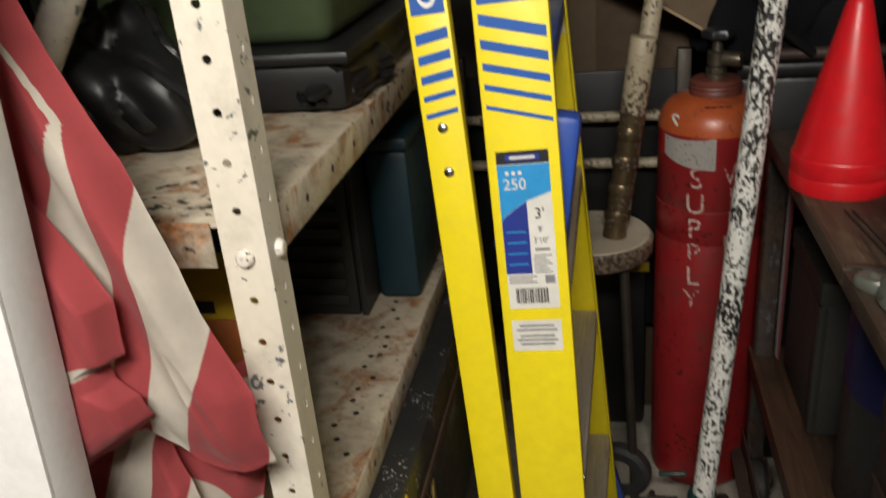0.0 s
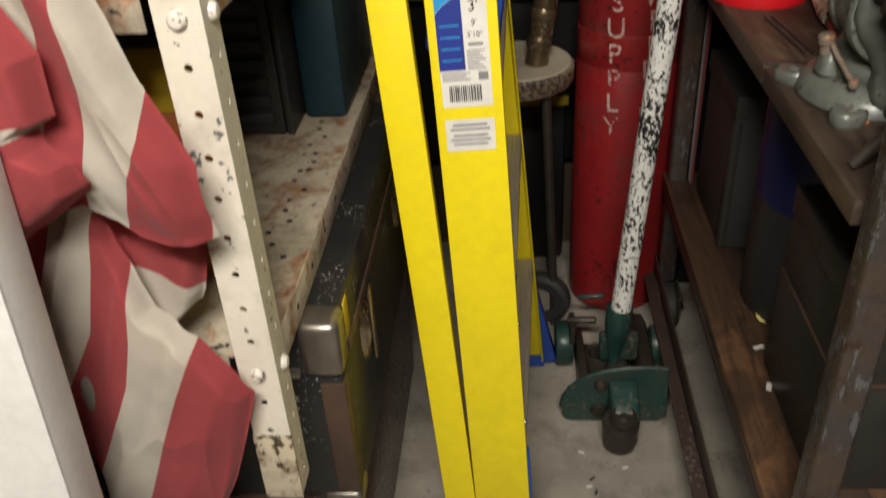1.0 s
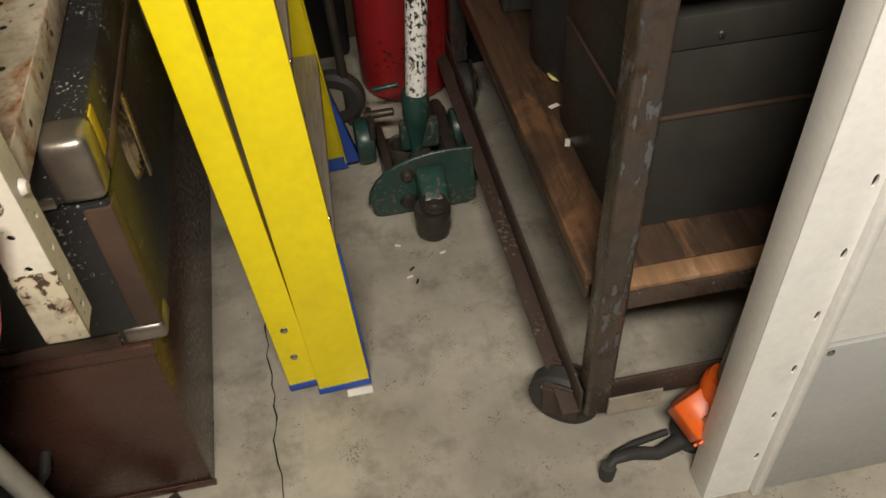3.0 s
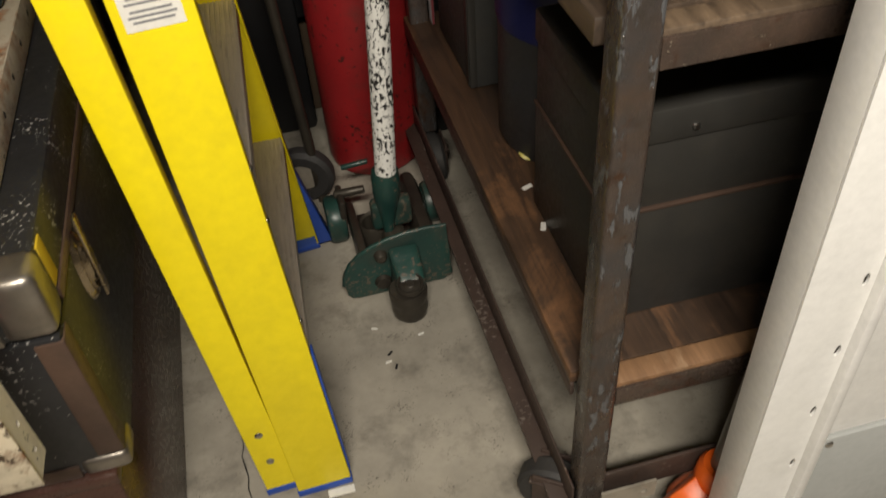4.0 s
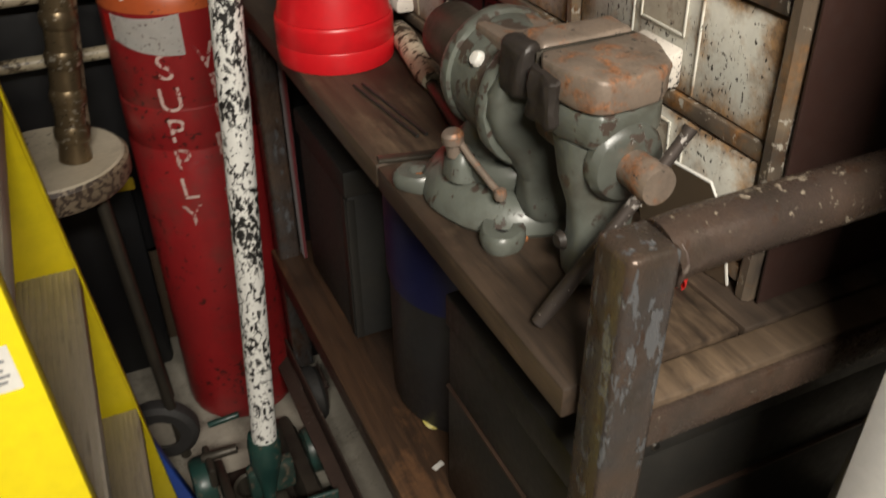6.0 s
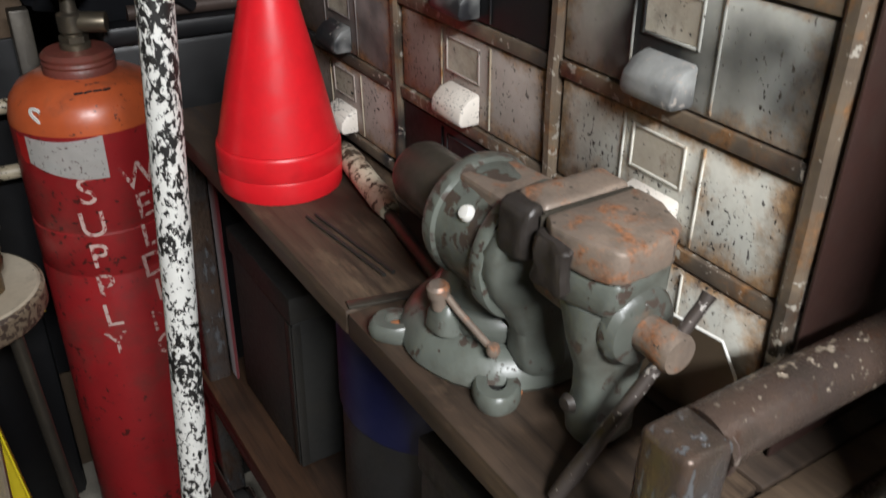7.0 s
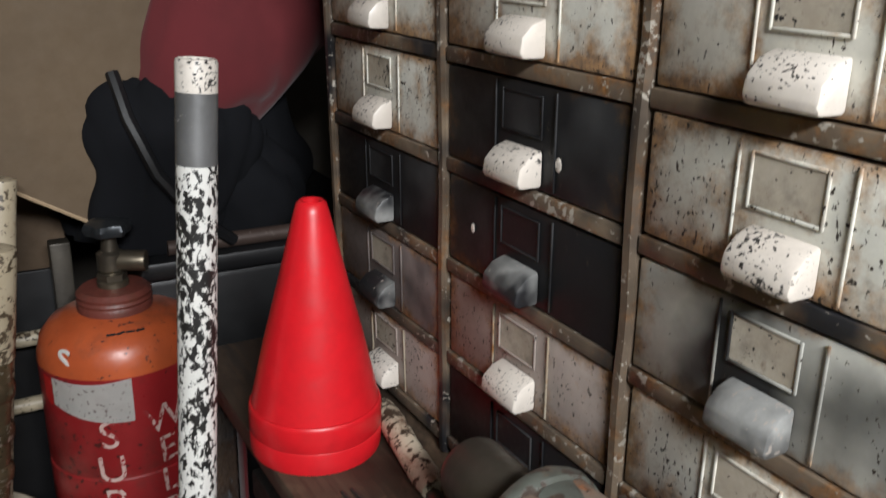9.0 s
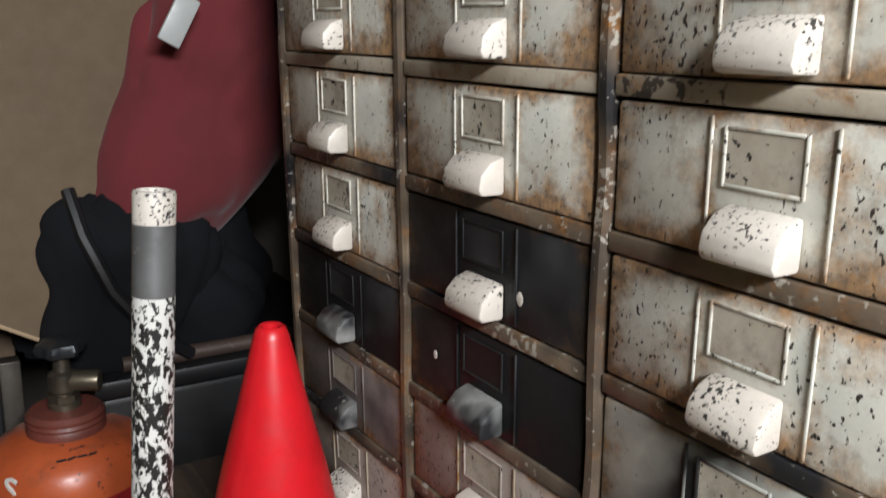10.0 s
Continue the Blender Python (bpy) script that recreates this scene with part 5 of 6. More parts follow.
# the fixed jaw: a broad collar that narrows to a foot
vpart("fixed_jaw", cast(loft_up([(0.018, -0.018, 0.016, -0.060, -0.026), (0.026, -0.024, 0.020, -0.063, -0.022), (0.040, -0.026, 0.022, -0.060, -0.020), (0.058, -0.026, 0.026, -0.052, -0.016), (0.078, -0.034, 0.036, -0.050, -0.012), (0.100, -0.050, 0.052, -0.052, -0.012),
                                 (0.122, -0.060, 0.060, -0.053, -0.014), (0.142, -0.058, 0.058, -0.053, -0.016), (0.158, -0.048, 0.052, -0.055, -0.020), (0.176, -0.040, 0.050, -0.056, -0.026)], 40), 0.0030, 42, 0), "vise_green", "chipped grey-green collar of the fixed jaw")
vpart("collar_rib", cast(lathe([(0.050, -0.032), (0.0605, -0.030), (0.0625, -0.026), (0.0625, -0.018), (0.0600, -0.014), (0.050, -0.012)], MB, 44), 0.0022, 55, 0), "vise_green")
fixed_head = vpart("fixed_head", cast(box(-0.030, 0.056, -0.068, -0.030, 0.160, 0.1925, 0.006, seg=3), 0.0020), "vise_rust", "scarred rusty jaw head")
# left ends of both heads: separate blocks, much darker than the rust-brown tops
vpart("head_end", cast(box(-0.052, -0.0305, -0.072, -0.036, 0.148, 0.1935, 0.008, seg=3), 0.0040, 70, 2), "vise_head", "dark end block of the head", fixed_head)
vpart("jaw_plate", box(-0.034, 0.054, -0.0725, -0.0685, 0.160, 0.190, 0.001), "greasy", "serrated dark jaw plate")
vpart("slide_bar", lathe([(0, -0.100), (0.024, -0.100), (0.024, -0.030), (0, -0.030)], MB, 24), "vise_rust", "rusty slide bar")
# moving jaw
out = [(-0.036, -0.076), (-0.046, -0.094), (-0.044, -0.116), (-0.033, -0.146), (-0.024, -0.151), (0.026, -0.147), (0.038, -0.138), (0.053, -0.104), (0.053, -0.076)]
moving = vpart("moving_jaw", cast(prism(out, pose(0, 0, 0.166), 0.027, 0.004), 0.0022, cuts=1), "vise_rust", "moving jaw with worn rusty top")
vpart("head_end", cast(box(-0.052, -0.040, -0.116, -0.080, 0.142, 0.186, 0.006, seg=2), 0.0040, 70, 2), "vise_head", "dark end block of the head", moving)
vpart("jaw_plate", box(-0.040, 0.052, -0.0755, -0.0735, 0.156, 0.190, 0.0008), "greasy", "serrated dark jaw plate", moving)
out = [(-0.040, -0.080), (-0.042, -0.114), (-0.031, -0.1445), (-0.023, -0.149), (0.025, -0.145), (0.036, -0.136), (0.049, -0.104), (0.048, -0.080)]
vpart("jaw_neck", cast(prism(out, pose(0, 0, 0.136), 0.0296, 0.005), 0.0018, cuts=1), "vise_green", "", moving)
vpart("jaw_body", cast(loft_up([(0.006, -0.024, 0.018, -0.140, -0.108), (0.014, -0.030, 0.024, -0.145, -0.104), (0.030, -0.032, 0.026, -0.145, -0.103), (0.052, -0.028, 0.027, -0.141, -0.106), (0.076, -0.031, 0.033, -0.140, -0.104), (0.104, -0.038, 0.040, -0.143, -0.098), (0.1355, -0.040, 0.042, -0.143, -0.088)], 36), 0.0026, 42, 0), "vise_green", "", moving)
vpart("collar", cast(lathe([(0, 0.138), (0.032, 0.138), (0.033, 0.146), (0.029, 0.152), (0.020, 0.1545), (0, 0.1545)], pose(0, 0, AX, 90, 0, 0), 32), 0.001, 50, 0), "vise_green", "", moving)
vpart("boss", lathe([(0, 0.006), (0.006, 0.005), (0.0085, 0)], pose(-0.0335, -0.120, 0.046, 0, -90, 0), 12), "vise_head", "", moving)
spindle = vpart("spindle", lathe([(0, 0.1548), (0.0145, 0.1548), (0.0148, 0.168), (0.0155, 0.170), (0.0158, 0.184), (0.0145, 0.1875), (0.007, 0.188), (0, 0.188)], pose(0, 0, AX, 90, 0, 0), 26), "vise_rust", "brown steel screw head")
part("tommy_bar", tube([(0.664, 0.819, 1.036), (0.660, 0.819, 1.030), (0.640, 0.822, 1.000), (0.600, 0.8295, 0.941), (0.572, 0.835, 0.899), (0.560, 0.8375, 0.881)], 0.005, 14, [0.0058, 0.0048, 0.0050, 0.0056, 0.0068, 0.0060]), "steel", spindle, "scratched steel tommy bar")
vpart("shim", box(-0.020, 0.020, -0.007, 0.007, 0.0006, 0.005, 0.0005, pose(-0.044, -0.050, 0.0, 0, 0, 14)), "copper_shim", "rusty orange shim")

# scraper handle with a white-worn grip, rods and slips on the bench
grip = thing("pry_tool", "old pry bar with a worn whitish grip", "tool", (0.68, 1.33, TOP))
part("grip", tube([(0.700, 1.455, TOP + 0.017), (0.693, 1.42, TOP + 0.018), (0.682, 1.36, TOP + 0.018), (0.673, 1.30, TOP + 0.018), (0.668, 1.275, TOP + 0.017)], 0.016, 16, [0.013, 0.0165, 0.0155, 0.0165, 0.012]), "cream_rusty", grip)
part("shank", tube([(0.668, 1.274, TOP + 0.012), (0.66, 1.22, TOP + 0.01), (0.645, 1.13, TOP + 0.009)], 0.0085, 12), "greasy", grip)
for dx in (0.0, 0.011):
    single("steel_rod", rod((0.590 + dx, 1.335, TOP + 0.0035), (0.605 + dx, 1.175, TOP + 0.0035), 0.0022, n=8), "dark_box", "thin dark steel rod lying on the bench", "rod", "rods on the bench")
single("flat_bar", box(-0.045, 0.045, -0.006, 0.006, 0.0, 0.004, 0.001, pose(0.59, 1.135, TOP + 0.001, 0, 0, -12)), "greasy", "short dark flat bar on the bench", "bar")
red_cap = thing("wire_nut", "small red plastic cap lying on the bench", "cap", (0.665, 0.785, TOP))
mr = pose(0.697, 0.838, TOP + 0.0085, 0, 80, 40) @ Matrix.Diagonal((0.75, 0.75, 0.75, 1))
part("shell", lathe([(0.0095, -0.014), (0.0105, -0.014), (0.0098, 0.004), (0.006, 0.016), (0, 0.017)], mr, 20), "red_cap", red_cap)
part("wing", box(-0.015, 0.015, -0.0015, 0.0015, -0.012, 0.003, 0.001, mr), "red_cap", red_cap)
plate_m = frame_axes((0.728, 0.815, TOP + 0.002), (-0.012, 0.095, 0), (-0.30, 0, 1))
folder = single("tin_plate", prism([(0, 0), (0.10, 0), (0.10, 0.108), (0.012, 0.108), (0.0, 0.075)], plate_m @ pose(0, 0, 0, 90), 0.0015), "card", "small cut sheet leaning against the drawers", "sheet")
part("bright_edge", tube([plate_m @ Vector(p) for p in ((0.09, -0.001, 0.108), (0.012, -0.001, 0.108), (0.0, -0.001, 0.075), (0.0, -0.001, 0.002))], 0.0014, 6), "paper", folder, "bright cut edge")

# ---------------------------------------------------------------- gas cylinder
TC = Matrix.Translation((0.452, 1.83, 0.0))
tank = thing("gas_cylinder", "dented red gas cylinder with orange shoulder and stencilled words", "gas cylinder", (0.452, 1.83, 0))
TR = 0.112
part("body", lathe([(0, 0.004), (TR - 0.02, 0.002), (TR - 0.004, 0.01), (TR, 0.03), (TR, 0.635), (TR - 0.0012, 0.637), (TR - 0.0012, 0.642), (TR, 0.644), (TR, 0.712), (TR - 0.0018, 0.714), (TR - 0.0018, 0.720), (TR, 0.723), (TR, 0.872)], TC, 56), "red_tank", tank)
part("shoulder", lathe([(TR + 0.0003, 0.8722), (TR - 0.001, 0.884), (TR - 0.007, 0.905), (TR - 0.02, 0.922), (TR - 0.042, 0.933), (0.05, 0.937), (0.05, 0.934)], TC, 56), "orange_tank", tank, "scuffed orange shoulder")
part("neck_ring", lathe([(0.048, 0.934), (0.052, 0.936), (0.0525, 0.944), (0.0505, 0.948), (0.0525, 0.952), (0.0505, 0.956), (0.052, 0.961), (0.046, 0.967), (0.02, 0.969), (0, 0.969)], TC, 36), "neck_rust", tank, "threaded dark red neck ring")
valve = part("valve", lathe([(0.022, 0.969), (0.022, 0.976), (0.014, 0.981), (0.014, 0.990), (0.019, 0.994), (0.019, 1.018), (0.012, 1.022), (0.010, 1.044), (0, 1.044)], TC, 18), "brass", tank, "dirty brass valve")
part("outlet", rod((0.452, 1.83, 1.006), (0.497, 1.808, 1.006), 0.015, 0.015, 16, 0.002), "brass", valve)
part("packing_nut", lathe([(0, 0.979), (0.021, 0.979), (0.021, 0.988), (0, 0.988)], TC, 6), "brass", valve)
bm = lathe([(0, 1.0445), (0.012, 1.0445), (0.028, 1.047), (0.031, 1.055), (0.028, 1.063), (0.010, 1.067), (0, 1.067)], TC, 28)
for v in bm.verts:
    d = Vector((v.co.x - 0.452, v.co.y - 1.83))
    if d.length > 0.02:
        s = 1 + 0.10 * math.cos(6 * math.atan2(d.y, d.x))
        v.co.x, v.co.y = 0.452 + d.x * s, 1.83 + d.y * s
part("hand_wheel", bm, "dark_knob", valve, "dark lobed hand wheel")


def wrapped(bm_or_me, r, centre):
    """Bends a flat shape (x along the girth, y up, z out) round an upright cylinder; x = 0 looks to -y."""
    for v in bm_or_me.vertices:
        a = v.co.x / r
        rr = r + v.co.z
        v.co = Vector((centre[0] + rr * math.sin(a), centre[1] - rr * math.cos(a), v.co.y))


def stencil(text, size, girth, z_mid, turn, step):
    for k, ch in enumerate(text):
        me = letters(ch, size, Matrix.Identity(4), "stencil", tank, depth=0.0003)
        me.transform(Matrix.Translation((girth, z_mid - k * step, 0.0006)) @ Matrix.Rotation(radians(turn), 4, "Z"))
        wrapped(me, TR, (0.452, 1.83))
        hang(tagged(new("stencil_letter", me), "worn white stencilled letter"), tank)


me = letters("S", 0.05, Matrix.Translation((-0.095, 0.894, 0.0)) @ Matrix.Rotation(radians(-8), 4, "Z"), "tag_white", tank, depth=0.0012)
wrapped(me, TR - 0.004, (0.452, 1.83))
hang(tagged(new("chalk_mark", me), "white chalked mark"), tank)
stencil("SUPPLY", 0.060, -0.042, 0.785, 4, 0.0548)
stencil("WELDING", 0.060, 0.037, 0.797, 4, 0.0518)


def wrap_patch(pts, lift, material, name, label):
    """A sticker bent round the cylinder, from an outline of girth and height."""
    (x0, za, zb), (x1, zc, zd) = pts
    bm = bmesh.new()
    n = 14
    lo, hi = [], []
    for k in range(n + 1):
        t = k / n
        x = x0 + (x1 - x0) * t
        a = x / TR
        for lst, z in ((lo, za + (zc - za) * t - 0.006 * math.sin(t * math.pi)), (hi, zb + (zd - zb) * t - 0.004 * math.sin(t * math.pi))):
            lst.append(bm.verts.new((0.452 + (TR + lift) * math.sin(a), 1.83 - (TR + lift) * math.cos(a), z)))
    for k in range(n):
        bm.faces.new((lo[k], lo[k + 1], hi[k + 1], hi[k]))
    bmesh.ops.solidify(bm, geom=list(bm.faces), thickness=0.0004)
    return part(name, bm, material, tank, label)


wrap_patch([(-0.122, 0.826, 0.868), (-0.006, 0.806, 0.872)], 0.0012, "tag_white", "sticker", "torn white paper sticker")
wrap_patch([(-0.142, 0.834, 0.870), (-0.1225, 0.826, 0.868)], 0.0012, "red_cap", "sticker", "red end of the sticker")
for k in range(4):
    part("ink_bar", box(-0.006, 0.006, -0.0006, 0.0006, -0.0015, 0.0015, 0.0, pose(0.43 + 0.013 * k, 1.7475, 0.9275, -62, 0, 20 * (k % 2))), "black_print", tank)

# ---------------------------------------------------------------- floor jack with its long handle
jack = thing("floor_jack", "greasy dark green hydraulic floor jack with a scraped white handle", "floor jack", (0.42, 1.4, 0))
HB, HT = Vector((0.416, 1.426, 0.20)), Vector((0.496, 1.463, 1.330))
hd = (HT - HB).normalized()


def along(z):
    return HB + (HT - HB) * ((z - HB.z) / (HT.z - HB.z))


handle = part("handle", rod(along(0.243), along(1.225), 0.0208, 0.0208, 28), "pipe_white", jack, "long scraped black and white pipe handle")
part("handle_band", rod(along(1.2252), along(1.297), 0.0209, 0.0209, 28), "pipe_grey", handle, "bare grey band")
part("handle_end", lathe([(0.0155, 0.0), (0.0208, 0.0), (0.0210, 0.029), (0.0200, 0.032), (0.0170, 0.033), (0.0158, 0.031), (0.0155, 0.0)], Matrix.Translation(along(1.2972)) @ hd.to_track_quat("Z", "Y").to_matrix().to_4x4(), 28), "pull_light", handle, "worn white end")
part("socket", cast(lathe([(0.004, -0.050), (0.010, -0.046), (0.015, -0.010), (0.022, 0.020), (0.0275, 0.045), (0.028, 0.080), (0.0255, 0.098), (0.0215, 0.101)], Matrix.Translation(along(0.145)) @ (hd + Vector((0.0, 0.10, 0))).to_track_quat("Z", "Y").to_matrix().to_4x4(), 26), 0.001, 50, 0), "jack_green", jack, "glossy green handle socket")
part("side_frame", cast(prism([(1.352, 0.010), (1.352, 0.075), (1.40, 0.092), (1.50, 0.082), (1.585, 0.060), (1.60, 0.030), (1.585, 0.012)], Matrix(((0, 0, 1, 0.338), (1, 0, 0, 0), (0, 1, 0, 0), (0, 0, 0, 1))), 0.018, 0.004), 0.0015, cuts=1), "greasy", jack, "grimy side frame")
part("side_frame", cast(loft_up([(0.012, 0.466, 0.506, 1.350, 1.630), (0.050, 0.464, 0.508, 1.350, 1.634), (0.072, 0.467, 0.505, 1.354, 1.630), (0.084, 0.474, 0.498, 1.366, 1.616)], 36, 4.0), 0.002, 40, 0), "greasy", jack, "grimy rounded side frame")
part("floor_pan", box(0.357, 0.465, 1.353, 1.58, 0.012, 0.022, 0.003), "greasy", jack)
part("cup", cast(lathe([(0, 0.034), (0.022, 0.034), (0.026, 0.078), (0.031, 0.082), (0.034, 0.076), (0.034, 0.0225)], pose(0.388, 1.480, 0), 24), 0.001, 50, 0), "greasy", jack, "dark round cup")
part("post_block", cast(box(0.395, 0.442, 1.37, 1.43, 0.0225, 0.105, 0.01)), "greasy", jack)
part("yoke", cast(box(0.380, 0.462, 1.425, 1.455, 0.10, 0.165, 0.008)), "jack_green", jack)
part("cross_pin", rod((0.318, 1.545, 0.118), (0.382, 1.535, 0.126), 0.009, n=12, w=0.002), "greasy", jack)
part("cross_pin", rod((0.345, 1.59, 0.150), (0.402, 1.585, 0.158), 0.006, n=10, w=0.001), "jack_green", jack)
part("lever_link", cast(box(0.322, 0.336, 1.50, 1.57, 0.08, 0.125, 0.005)), "greasy", jack)
for x, r in ((0.312, 0.052), (0.526, 0.046)):
    part("wheel", cast(lathe([(0, -0.02), (0.35 * r, -0.02), (0.4 * r, -0.013), (0.75 * r, -0.013), (0.8 * r, -0.02), (0.94 * r, -0.018), (r, -0.010), (r, 0.010), (0.94 * r, 0.018), (0.8 * r, 0.02), (0, 0.02)], pose(x, 1.545, r + 0.0015, 0, 90), 30), 0.001, 50, 0), "jack_green", jack, "cast green jack wheel")
out = [(0.301, 0.020), (0.297, 0.045), (0.301, 0.070), (0.314, 0.096), (0.335, 0.117), (0.362, 0.132), (0.395, 0.143), (0.430, 0.149), (0.470, 0.151), (0.512, 0.148), (0.518, 0.020), (0.500, 0.008), (0.322, 0.006), (0.308, 0.010)]
to_xz = Matrix(((1, 0, 0, 0), (0, 0, -1, 1.350), (0, 1, 0, 0), (0, 0, 0, 1)))
plate = part("front_plate", cast(prism(out, to_xz, 0.010, 0.0025), 0.0012, 30, 1), "jack_green", jack, "rounded green front plate")
part("rim", tube([(x, 1.345, z + 0.001) for x, z in out[1:10]], 0.0048, 10), "jack_green", plate, "scuffed edge of the plate")
part("boss", cast(lathe([(0, 0.016), (0.008, 0.015), (0.0125, 0.008), (0.0135, 0)], pose(0.376, 1.340, 0.112, 90), 16), 0.0008, 60, 0), "greasy", plate)
part("boss", cast(lathe([(0, 0.010), (0.014, 0.009), (0.018, 0)], pose(0.375, 1.340, 0.040, 90), 16), 0.0015, 60, 0), "greasy", plate)
bm = bmesh.new()
for v in add_box(bm, 0.391, 0.451, 1.268, 1.339, 0.02, 0.128):
    if v.co.y < 1.3:
        v.co.x += 0.006 if v.co.x < 0.42 else -0.002
        if v.co.z > 0.1:
            v.co.z = 0.092
ram = part("pump_casting", cast(bevel(bm, 0.007, 2), 0.0015), "jack_green", jack, "green pump casting")
part("pump_cylinder", cast(lathe([(0, 0.0), (0.026, 0.0), (0.0335, 0.010), (0.036, 0.030), (0.0350, 0.046), (0.0375, 0.050), (0.0375, 0.070), (0.035, 0.076), (0, 0.077)], pose(0.413, 1.272, 0.002), 28), 0.0016, 50, 0), "greasy", ram, "grimy round pump cylinder")
part("pump_cap", lathe([(0.0, 0.080), (0.008, 0.0815), (0.012, 0.079), (0.020, 0.079), (0.0225, 0.083), (0.026, 0.084), (0.0275, 0.080), (0.0275, 0.074)], pose(0.417, 1.272, 0.014, 6, 0, 0), 28), "greasy", ram, "ringed filler cap")

for x, y, r in ((0.345, 1.165, 12), (0.357, 1.15, 70), (0.352, 1.185, 40), (0.335, 1.255, -25), (0.42, 1.215, 15)):
    single("floor_chip", box(-0.006, 0.006, -0.002, 0.002, 0, 0.0015, 0, pose(x, y, 0.0003, 0, 0, r)), "paper" if r in (12, -25, 15) else "hole", "tiny chip of debris lying on the concrete", "debris", "debris on the floor")

# ---------------------------------------------------------------- orange trimmer by the jamb
trim = thing("trimmer", "orange and black garden trimmer head on a grey shaft", "trimmer", (0.72, 0.7, 0))
part("shaft", rod((0.752, 0.70, 0.14), (0.785, 0.655, 1.25), 0.0155, 0.0155, 18), "tube_grey", trim, "grey metal shaft")
MT = pose(0.742, 0.704, 0.10, 24, -14, 18)
housing = part("housing", cast(loft_up([(-0.062, -0.040, 0.036, -0.034, 0.030), (-0.050, -0.046, 0.040, -0.038, 0.034), (-0.030, -0.044, 0.036, -0.036, 0.030), (-0.018, -0.036, 0.030, -0.030, 0.026)], 30, 3.2), 0.0006, 40, 0), "orange", trim, "bright orange plastic housing")
housing.data.transform(MT)
part("upper_shell", local(bevel(prism([(-0.058, -0.016), (-0.056, 0.030), (-0.034, 0.044), (0.010, 0.046), (0.034, 0.030), (0.036, -0.010), (0.0, -0.022)], pose(0, -0.034, 0, 90) @ Matrix.Diagonal((1, 1, -1, 1)), 0.062), 0.004), MT), "orange", trim, "ribbed orange upper shell")
part("fin", box(-0.062, 0.030, -0.040, -0.0345, 0.004, 0.012, 0.002, MT), "orange", trim)
part("fin", box(-0.060, 0.020, -0.040, -0.0345, 0.026, 0.034, 0.002, MT), "orange", trim)
part("collar", lathe([(0.0165, -0.012), (0.030, -0.014), (0.034, 0.008), (0.032, 0.036), (0.026, 0.046), (0.0165, 0.046)], pose(0.752, 0.70, 0.128, 2, 2), 26), "orange", trim)
part("clip", box(-0.013, 0.013, -0.004, 0.004, 0, 0.036, 0.002, MT @ pose(-0.026, -0.012, 0.044, 14, 18)), "tread", trim, "grey metal clip")
part("slot", box(-0.018, 0.006, -0.0415, -0.0402, 0.015, 0.022, 0.001, MT), "hole", trim)
part("guard_bar", tube([(0.578, 0.672, 0.026), (0.584, 0.676, 0.040), (0.62, 0.684, 0.032), (0.66, 0.680, 0.022), (0.72, 0.700, 0.018)], 0.011, 12, [0.012, 0.009, 0.011, 0.011, 0.016]), "rubber", trim, "black guard bar")
part("guard_tip", lathe([(0, -0.018), (0.012, -0.016), (0.0135, 0), (0.012, 0.016), (0, 0.018)], pose(0.574, 0.670, 0.019), 16), "rubber", trim)
part("guard_link", tube([(0.59, 0.69, 0.026), (0.63, 0.705, 0.022), (0.69, 0.715, 0.020)], 0.006, 10), "rubber", trim)
part("spool", lathe([(0, 0.002), (0.035, 0.002), (0.04, 0.02), (0.03, 0.04), (0, 0.042)], pose(0.735, 0.71, 0), 24), "rubber", trim)

# ---------------------------------------------------------------- stool with upright pipes, and the goods at the back
stool = thing("stool", "round cream metal stool with chipped rusty rim", "stool", (0.215, 1.81, 0))
SC = Matrix.Translation((0.205, 1.775, 0))
part("seat", lathe([(0, 0.652), (0.118, 0.652), (0.122, 0.648)], SC, 44), "seat_cream", stool)
part("rim", lathe([(0.1222, 0.650), (0.127, 0.644), (0.127, 0.615), (0.122, 0.607), (0.112, 0.605), (0.112, 0.64)], SC, 44), "seat_rim", stool, "chipped rusty rim")
for k in range(4):
    a = math.pi / 4 + k * math.pi / 2
    part("leg", rod((0.205 + 0.09 * math.cos(a), 1.775 + 0.09 * math.sin(a), 0.615), (0.205 + 0.13 * math.cos(a), 1.775 + 0.13 * math.sin(a), 0.0), 0.011, n=12), "greasy", stool)
pipe = thing("jointed_pipe", "upright jointed pipe with flaking cream paint on the stool", "pipe", (0.2, 1.75, 0.654))
part("lower_pipe", tube([(0.250, 1.75, 0.654), (0.254, 1.75, 0.69), (0.263, 1.751, 0.76), (0.274, 1.752, 0.84), (0.285, 1.753, 0.92)], 0.023, 18, [0.026, 0.022, 0.024, 0.023, 0.024]), "pipe_brass", pipe, "brown brass-toned pipe")
for k in range(4):
    part("joint", lathe([(0.0240, -0.014), (0.0275, -0.008), (0.0275, 0.006), (0.0240, 0.014)], pose(0.2555 + 0.0080 * k, 1.7505 + 0.0006 * k, 0.70 + 0.06 * k, 0, 7), 18), "pipe_brass", pipe)
part("upper_pipe", rod((0.285, 1.753, 0.9205), (0.306, 1.757, 1.070), 0.0265, 0.0265, 20, 0.003), "pipe_cream", pipe, "flaking cream upper pipe")
single("standing_pipe", rod((0.262, 1.815, 0.654), (0.328, 1.825, 1.140), 0.019, 0.019, 16, 0.002), "pipe_cream", "second flaking cream pipe standing behind", "pipe")
cross = thing("pipe_rack", "dark rack with pale cross tubes behind the stool", "rack", (0.1, 2.0, 0))
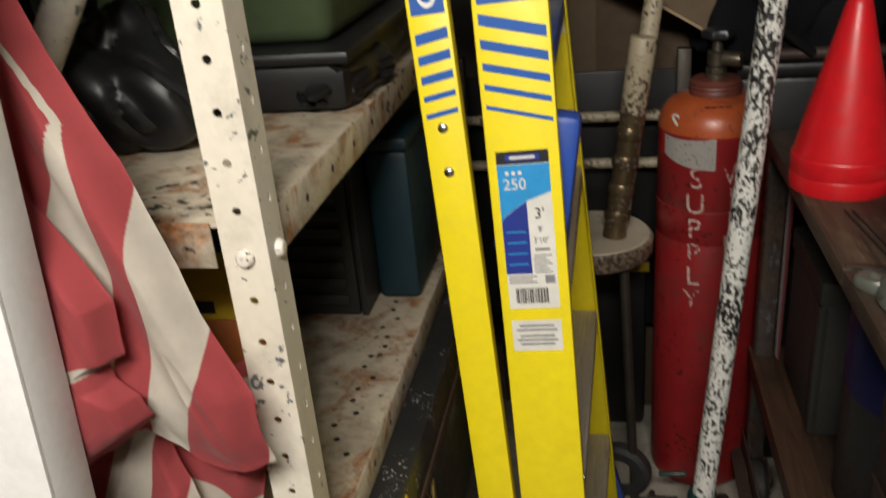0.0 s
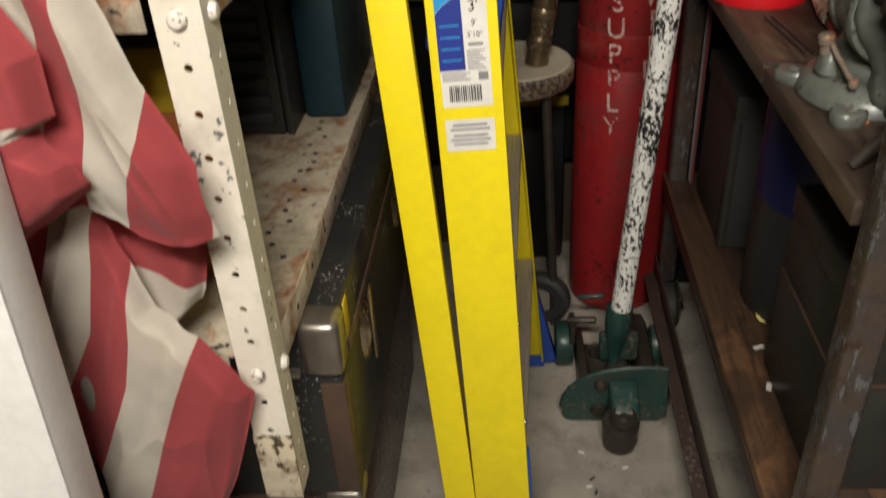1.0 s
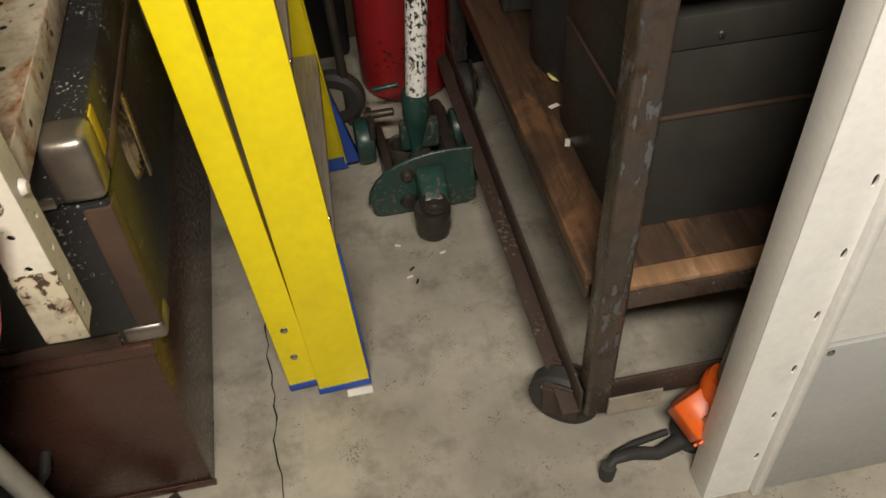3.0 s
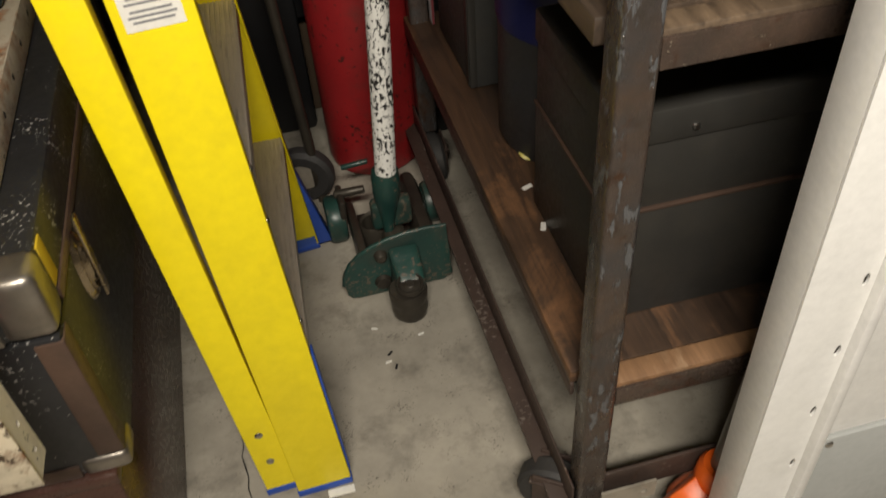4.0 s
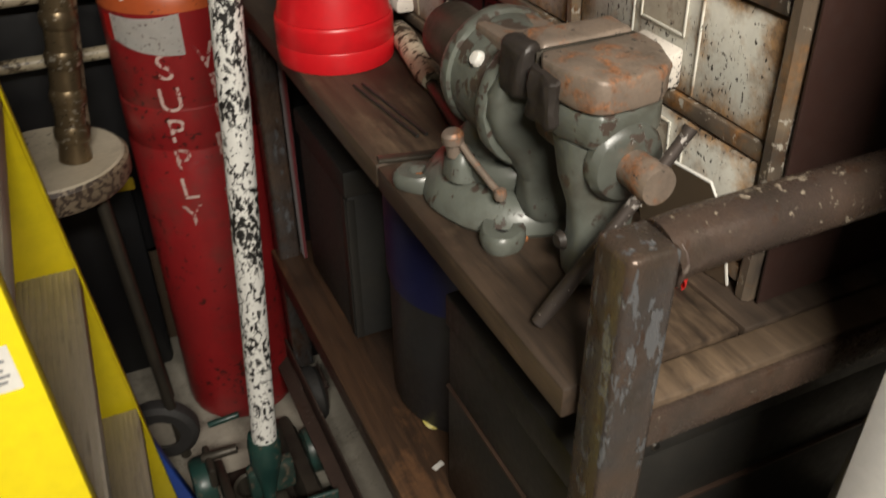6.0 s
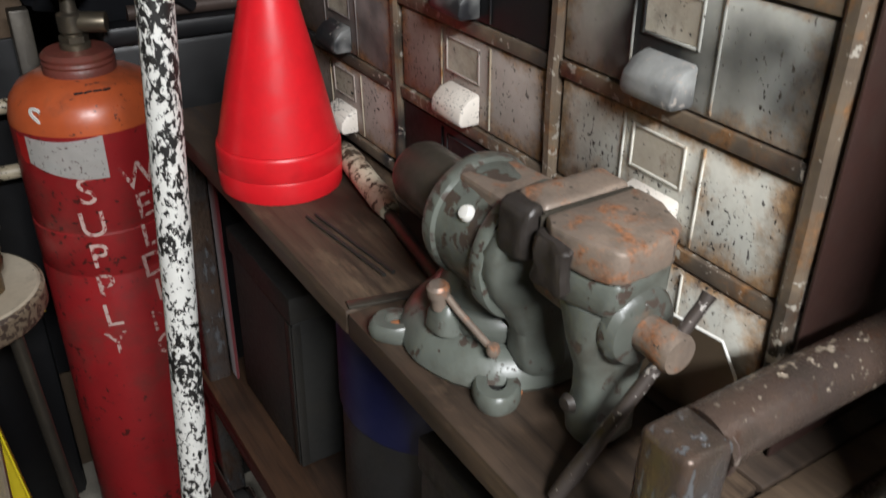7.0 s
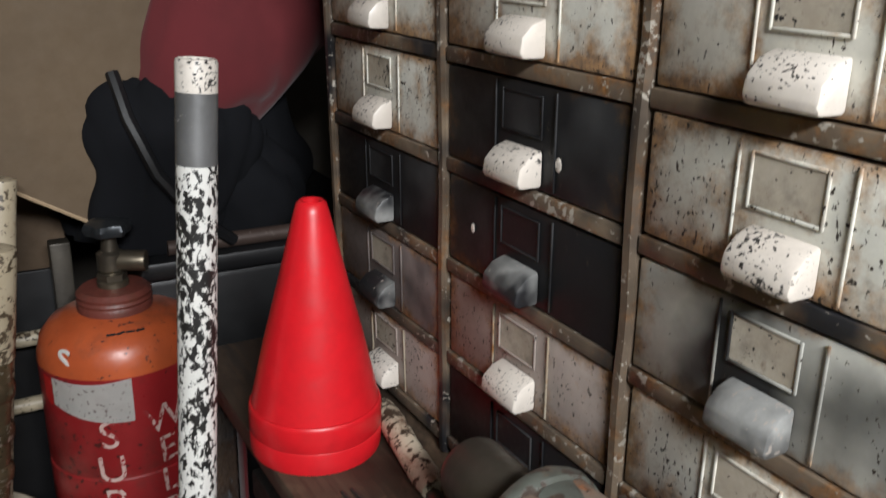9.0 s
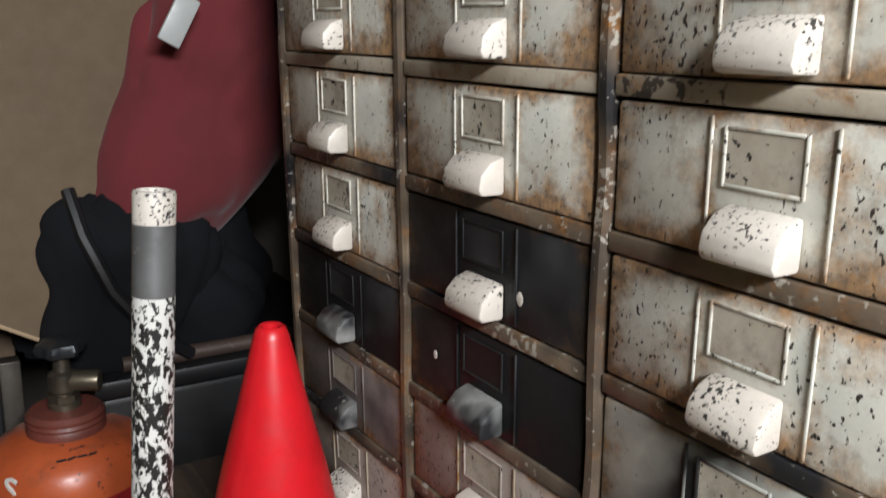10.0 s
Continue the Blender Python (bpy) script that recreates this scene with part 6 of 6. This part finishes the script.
for z in (0.86, 0.75):
    part("cross_tube", rod((-0.1, 1.94, z), (0.40, 1.94, z), 0.012, n=14), "pipe_cream", cross)
for x in (-0.1, 0.40):
    part("upright", box(x - 0.015, x + 0.015, 1.955, 1.985, 0.0, 1.0, 0.003), "greasy", cross)
part("panel", box(-0.1, 0.40, 1.99, 2.0, 0.3, 0.95, 0.003), "bag_black", cross)

tyre = thing("hand_truck_wheel", "small black rubber wheel with a pale hub", "wheel", (0.29, 1.68, 0))
part("tyre", lathe([(0.035, -0.018), (0.058, -0.02), (0.068, -0.012), (0.070, 0), (0.068, 0.012), (0.058, 0.02), (0.035, 0.018), (0.035, -0.018)], pose(0.268, 1.70, 0.0705, 0, 90, 72), 32), "rubber", tyre)
part("hub", lathe([(0, -0.014), (0.034, -0.012), (0.0345, 0.012), (0, 0.014)], pose(0.268, 1.70, 0.0705, 0, 90, 72), 24), "tread", tyre, "grey metal hub")
back_bin = thing("black_tub", "black plastic tub with a yellow band behind the ladder", "tub", (0.12, 2.1, 0))
part("body", box(0.06, 0.33, 1.97, 2.25, 0.0, 0.5, 0.015), "bag_black", back_bin)
part("band", box(0.055, 0.335, 1.962, 1.9685, 0.46, 0.485, 0.002), "yellow_tin", back_bin)

# cardboard sheet, dark bags and maroon cloth in the far corner
mcb = frame_axes((0.437, 1.90, 1.048), (-0.80, -0.06, 0.50), (0.56, 0.02, 0.82))
sheet = thing("cardboard_sheet", "large torn brown cardboard sheet leaning at the back", "cardboard", (0.3, 1.92, 1.1))
part("liner", prism([(0, 0), (0.75, 0), (0.75, 0.75), (-0.02, 0.72), (-0.01, 0.45), (0.004, 0.2)], mcb @ pose(0, 0, 0, 90), 0.004), "card", sheet)
part("cut_edge", tube([mcb @ Vector((0.75, -0.002, -0.002)), mcb @ Vector((0, -0.002, -0.002))], 0.0035, 6), "card_edge", sheet, "pale cut edge")
part("torn_hole", lathe([(0, 0.001), (0.006, 0.0008), (0.008, 0)], mcb @ pose(0.17, -0.0045, 0.36, 90) @ Matrix.Diagonal((1, 1.3, 1, 1)), 7), "hole", sheet)
tall = thing("cardboard_box", "brown cardboard carton standing in the back corner", "carton", (0.18, 2.18, 0))
part("body", box(-0.05, 0.42, 2.06, 2.30, 0.0, 1.33, 0.004), "brown_card", tall)
part("flap", box(-0.05, 0.18, 2.056, 2.30, 1.331, 1.336, 0.001), "brown_card", tall)
part("flap", box(0.19, 0.42, 2.056, 2.30, 1.331, 1.336, 0.001), "brown_card", tall)
part("tape", box(0.15, 0.21, 2.0575, 2.0595, 0.9, 1.33, 0.0005), "card", tall)
black_bag = thing("black_bag", "slumped black cloth bag in the corner", "bag", (0.62, 2.0, 0.985))
part("body", lumpy(0.21, 0.13, 0.195, pose(0.625, 2.0, 1.085), 12.0, 0.34, 7.0, 5, 0.986), "black_cloth", black_bag)
part("flap", lumpy(0.13, 0.05, 0.16, pose(0.56, 1.905, 1.13, 0, 18), 31.0, 0.30, 8.0, 5, 0.987), "black_cloth", black_bag, "black cloth flap folded over the front")
part("strap", tube([(0.49, 1.90, 1.26), (0.50, 1.868, 1.20), (0.53, 1.848, 1.12), (0.58, 1.845, 1.05), (0.64, 1.86, 1.0)], 0.010, 8), "bag_black", black_bag, "black webbing strap")
single("maroon_bag", lumpy(0.155, 0.13, 0.26, pose(0.715, 1.950, 1.430, 0, 30), 21.0, 0.24, 6.5, 5), "red_cloth", "maroon cloth bundle on top of the black bag", "bundle")
support = thing("support_crate", "dark crate under the bags in the corner", "crate", (0.72, 2.1, 0))
part("body", box(0.50, 0.95, 1.85, 2.35, 0.0, 0.955, 0.01), "bag_black", support)
part("rim", box(0.494, 0.956, 1.844, 2.356, 0.9555, 0.985, 0.006), "bag_black", support)
pip = single("rusty_rod", rod((0.54, 1.87, 0.9985), (0.86, 1.87, 0.9985), 0.0125, 0.0125, 14), "cart_rail", "chipped rusty rod lying across behind the cone", "rod")
single("buckle", box(-0.016, 0.016, -0.004, 0.004, -0.035, 0.035, 0.003, pose(0.628, 1.800, 1.495, 0, 28)), "grey_panel", "pale grey plastic buckle on a strap", "buckle")
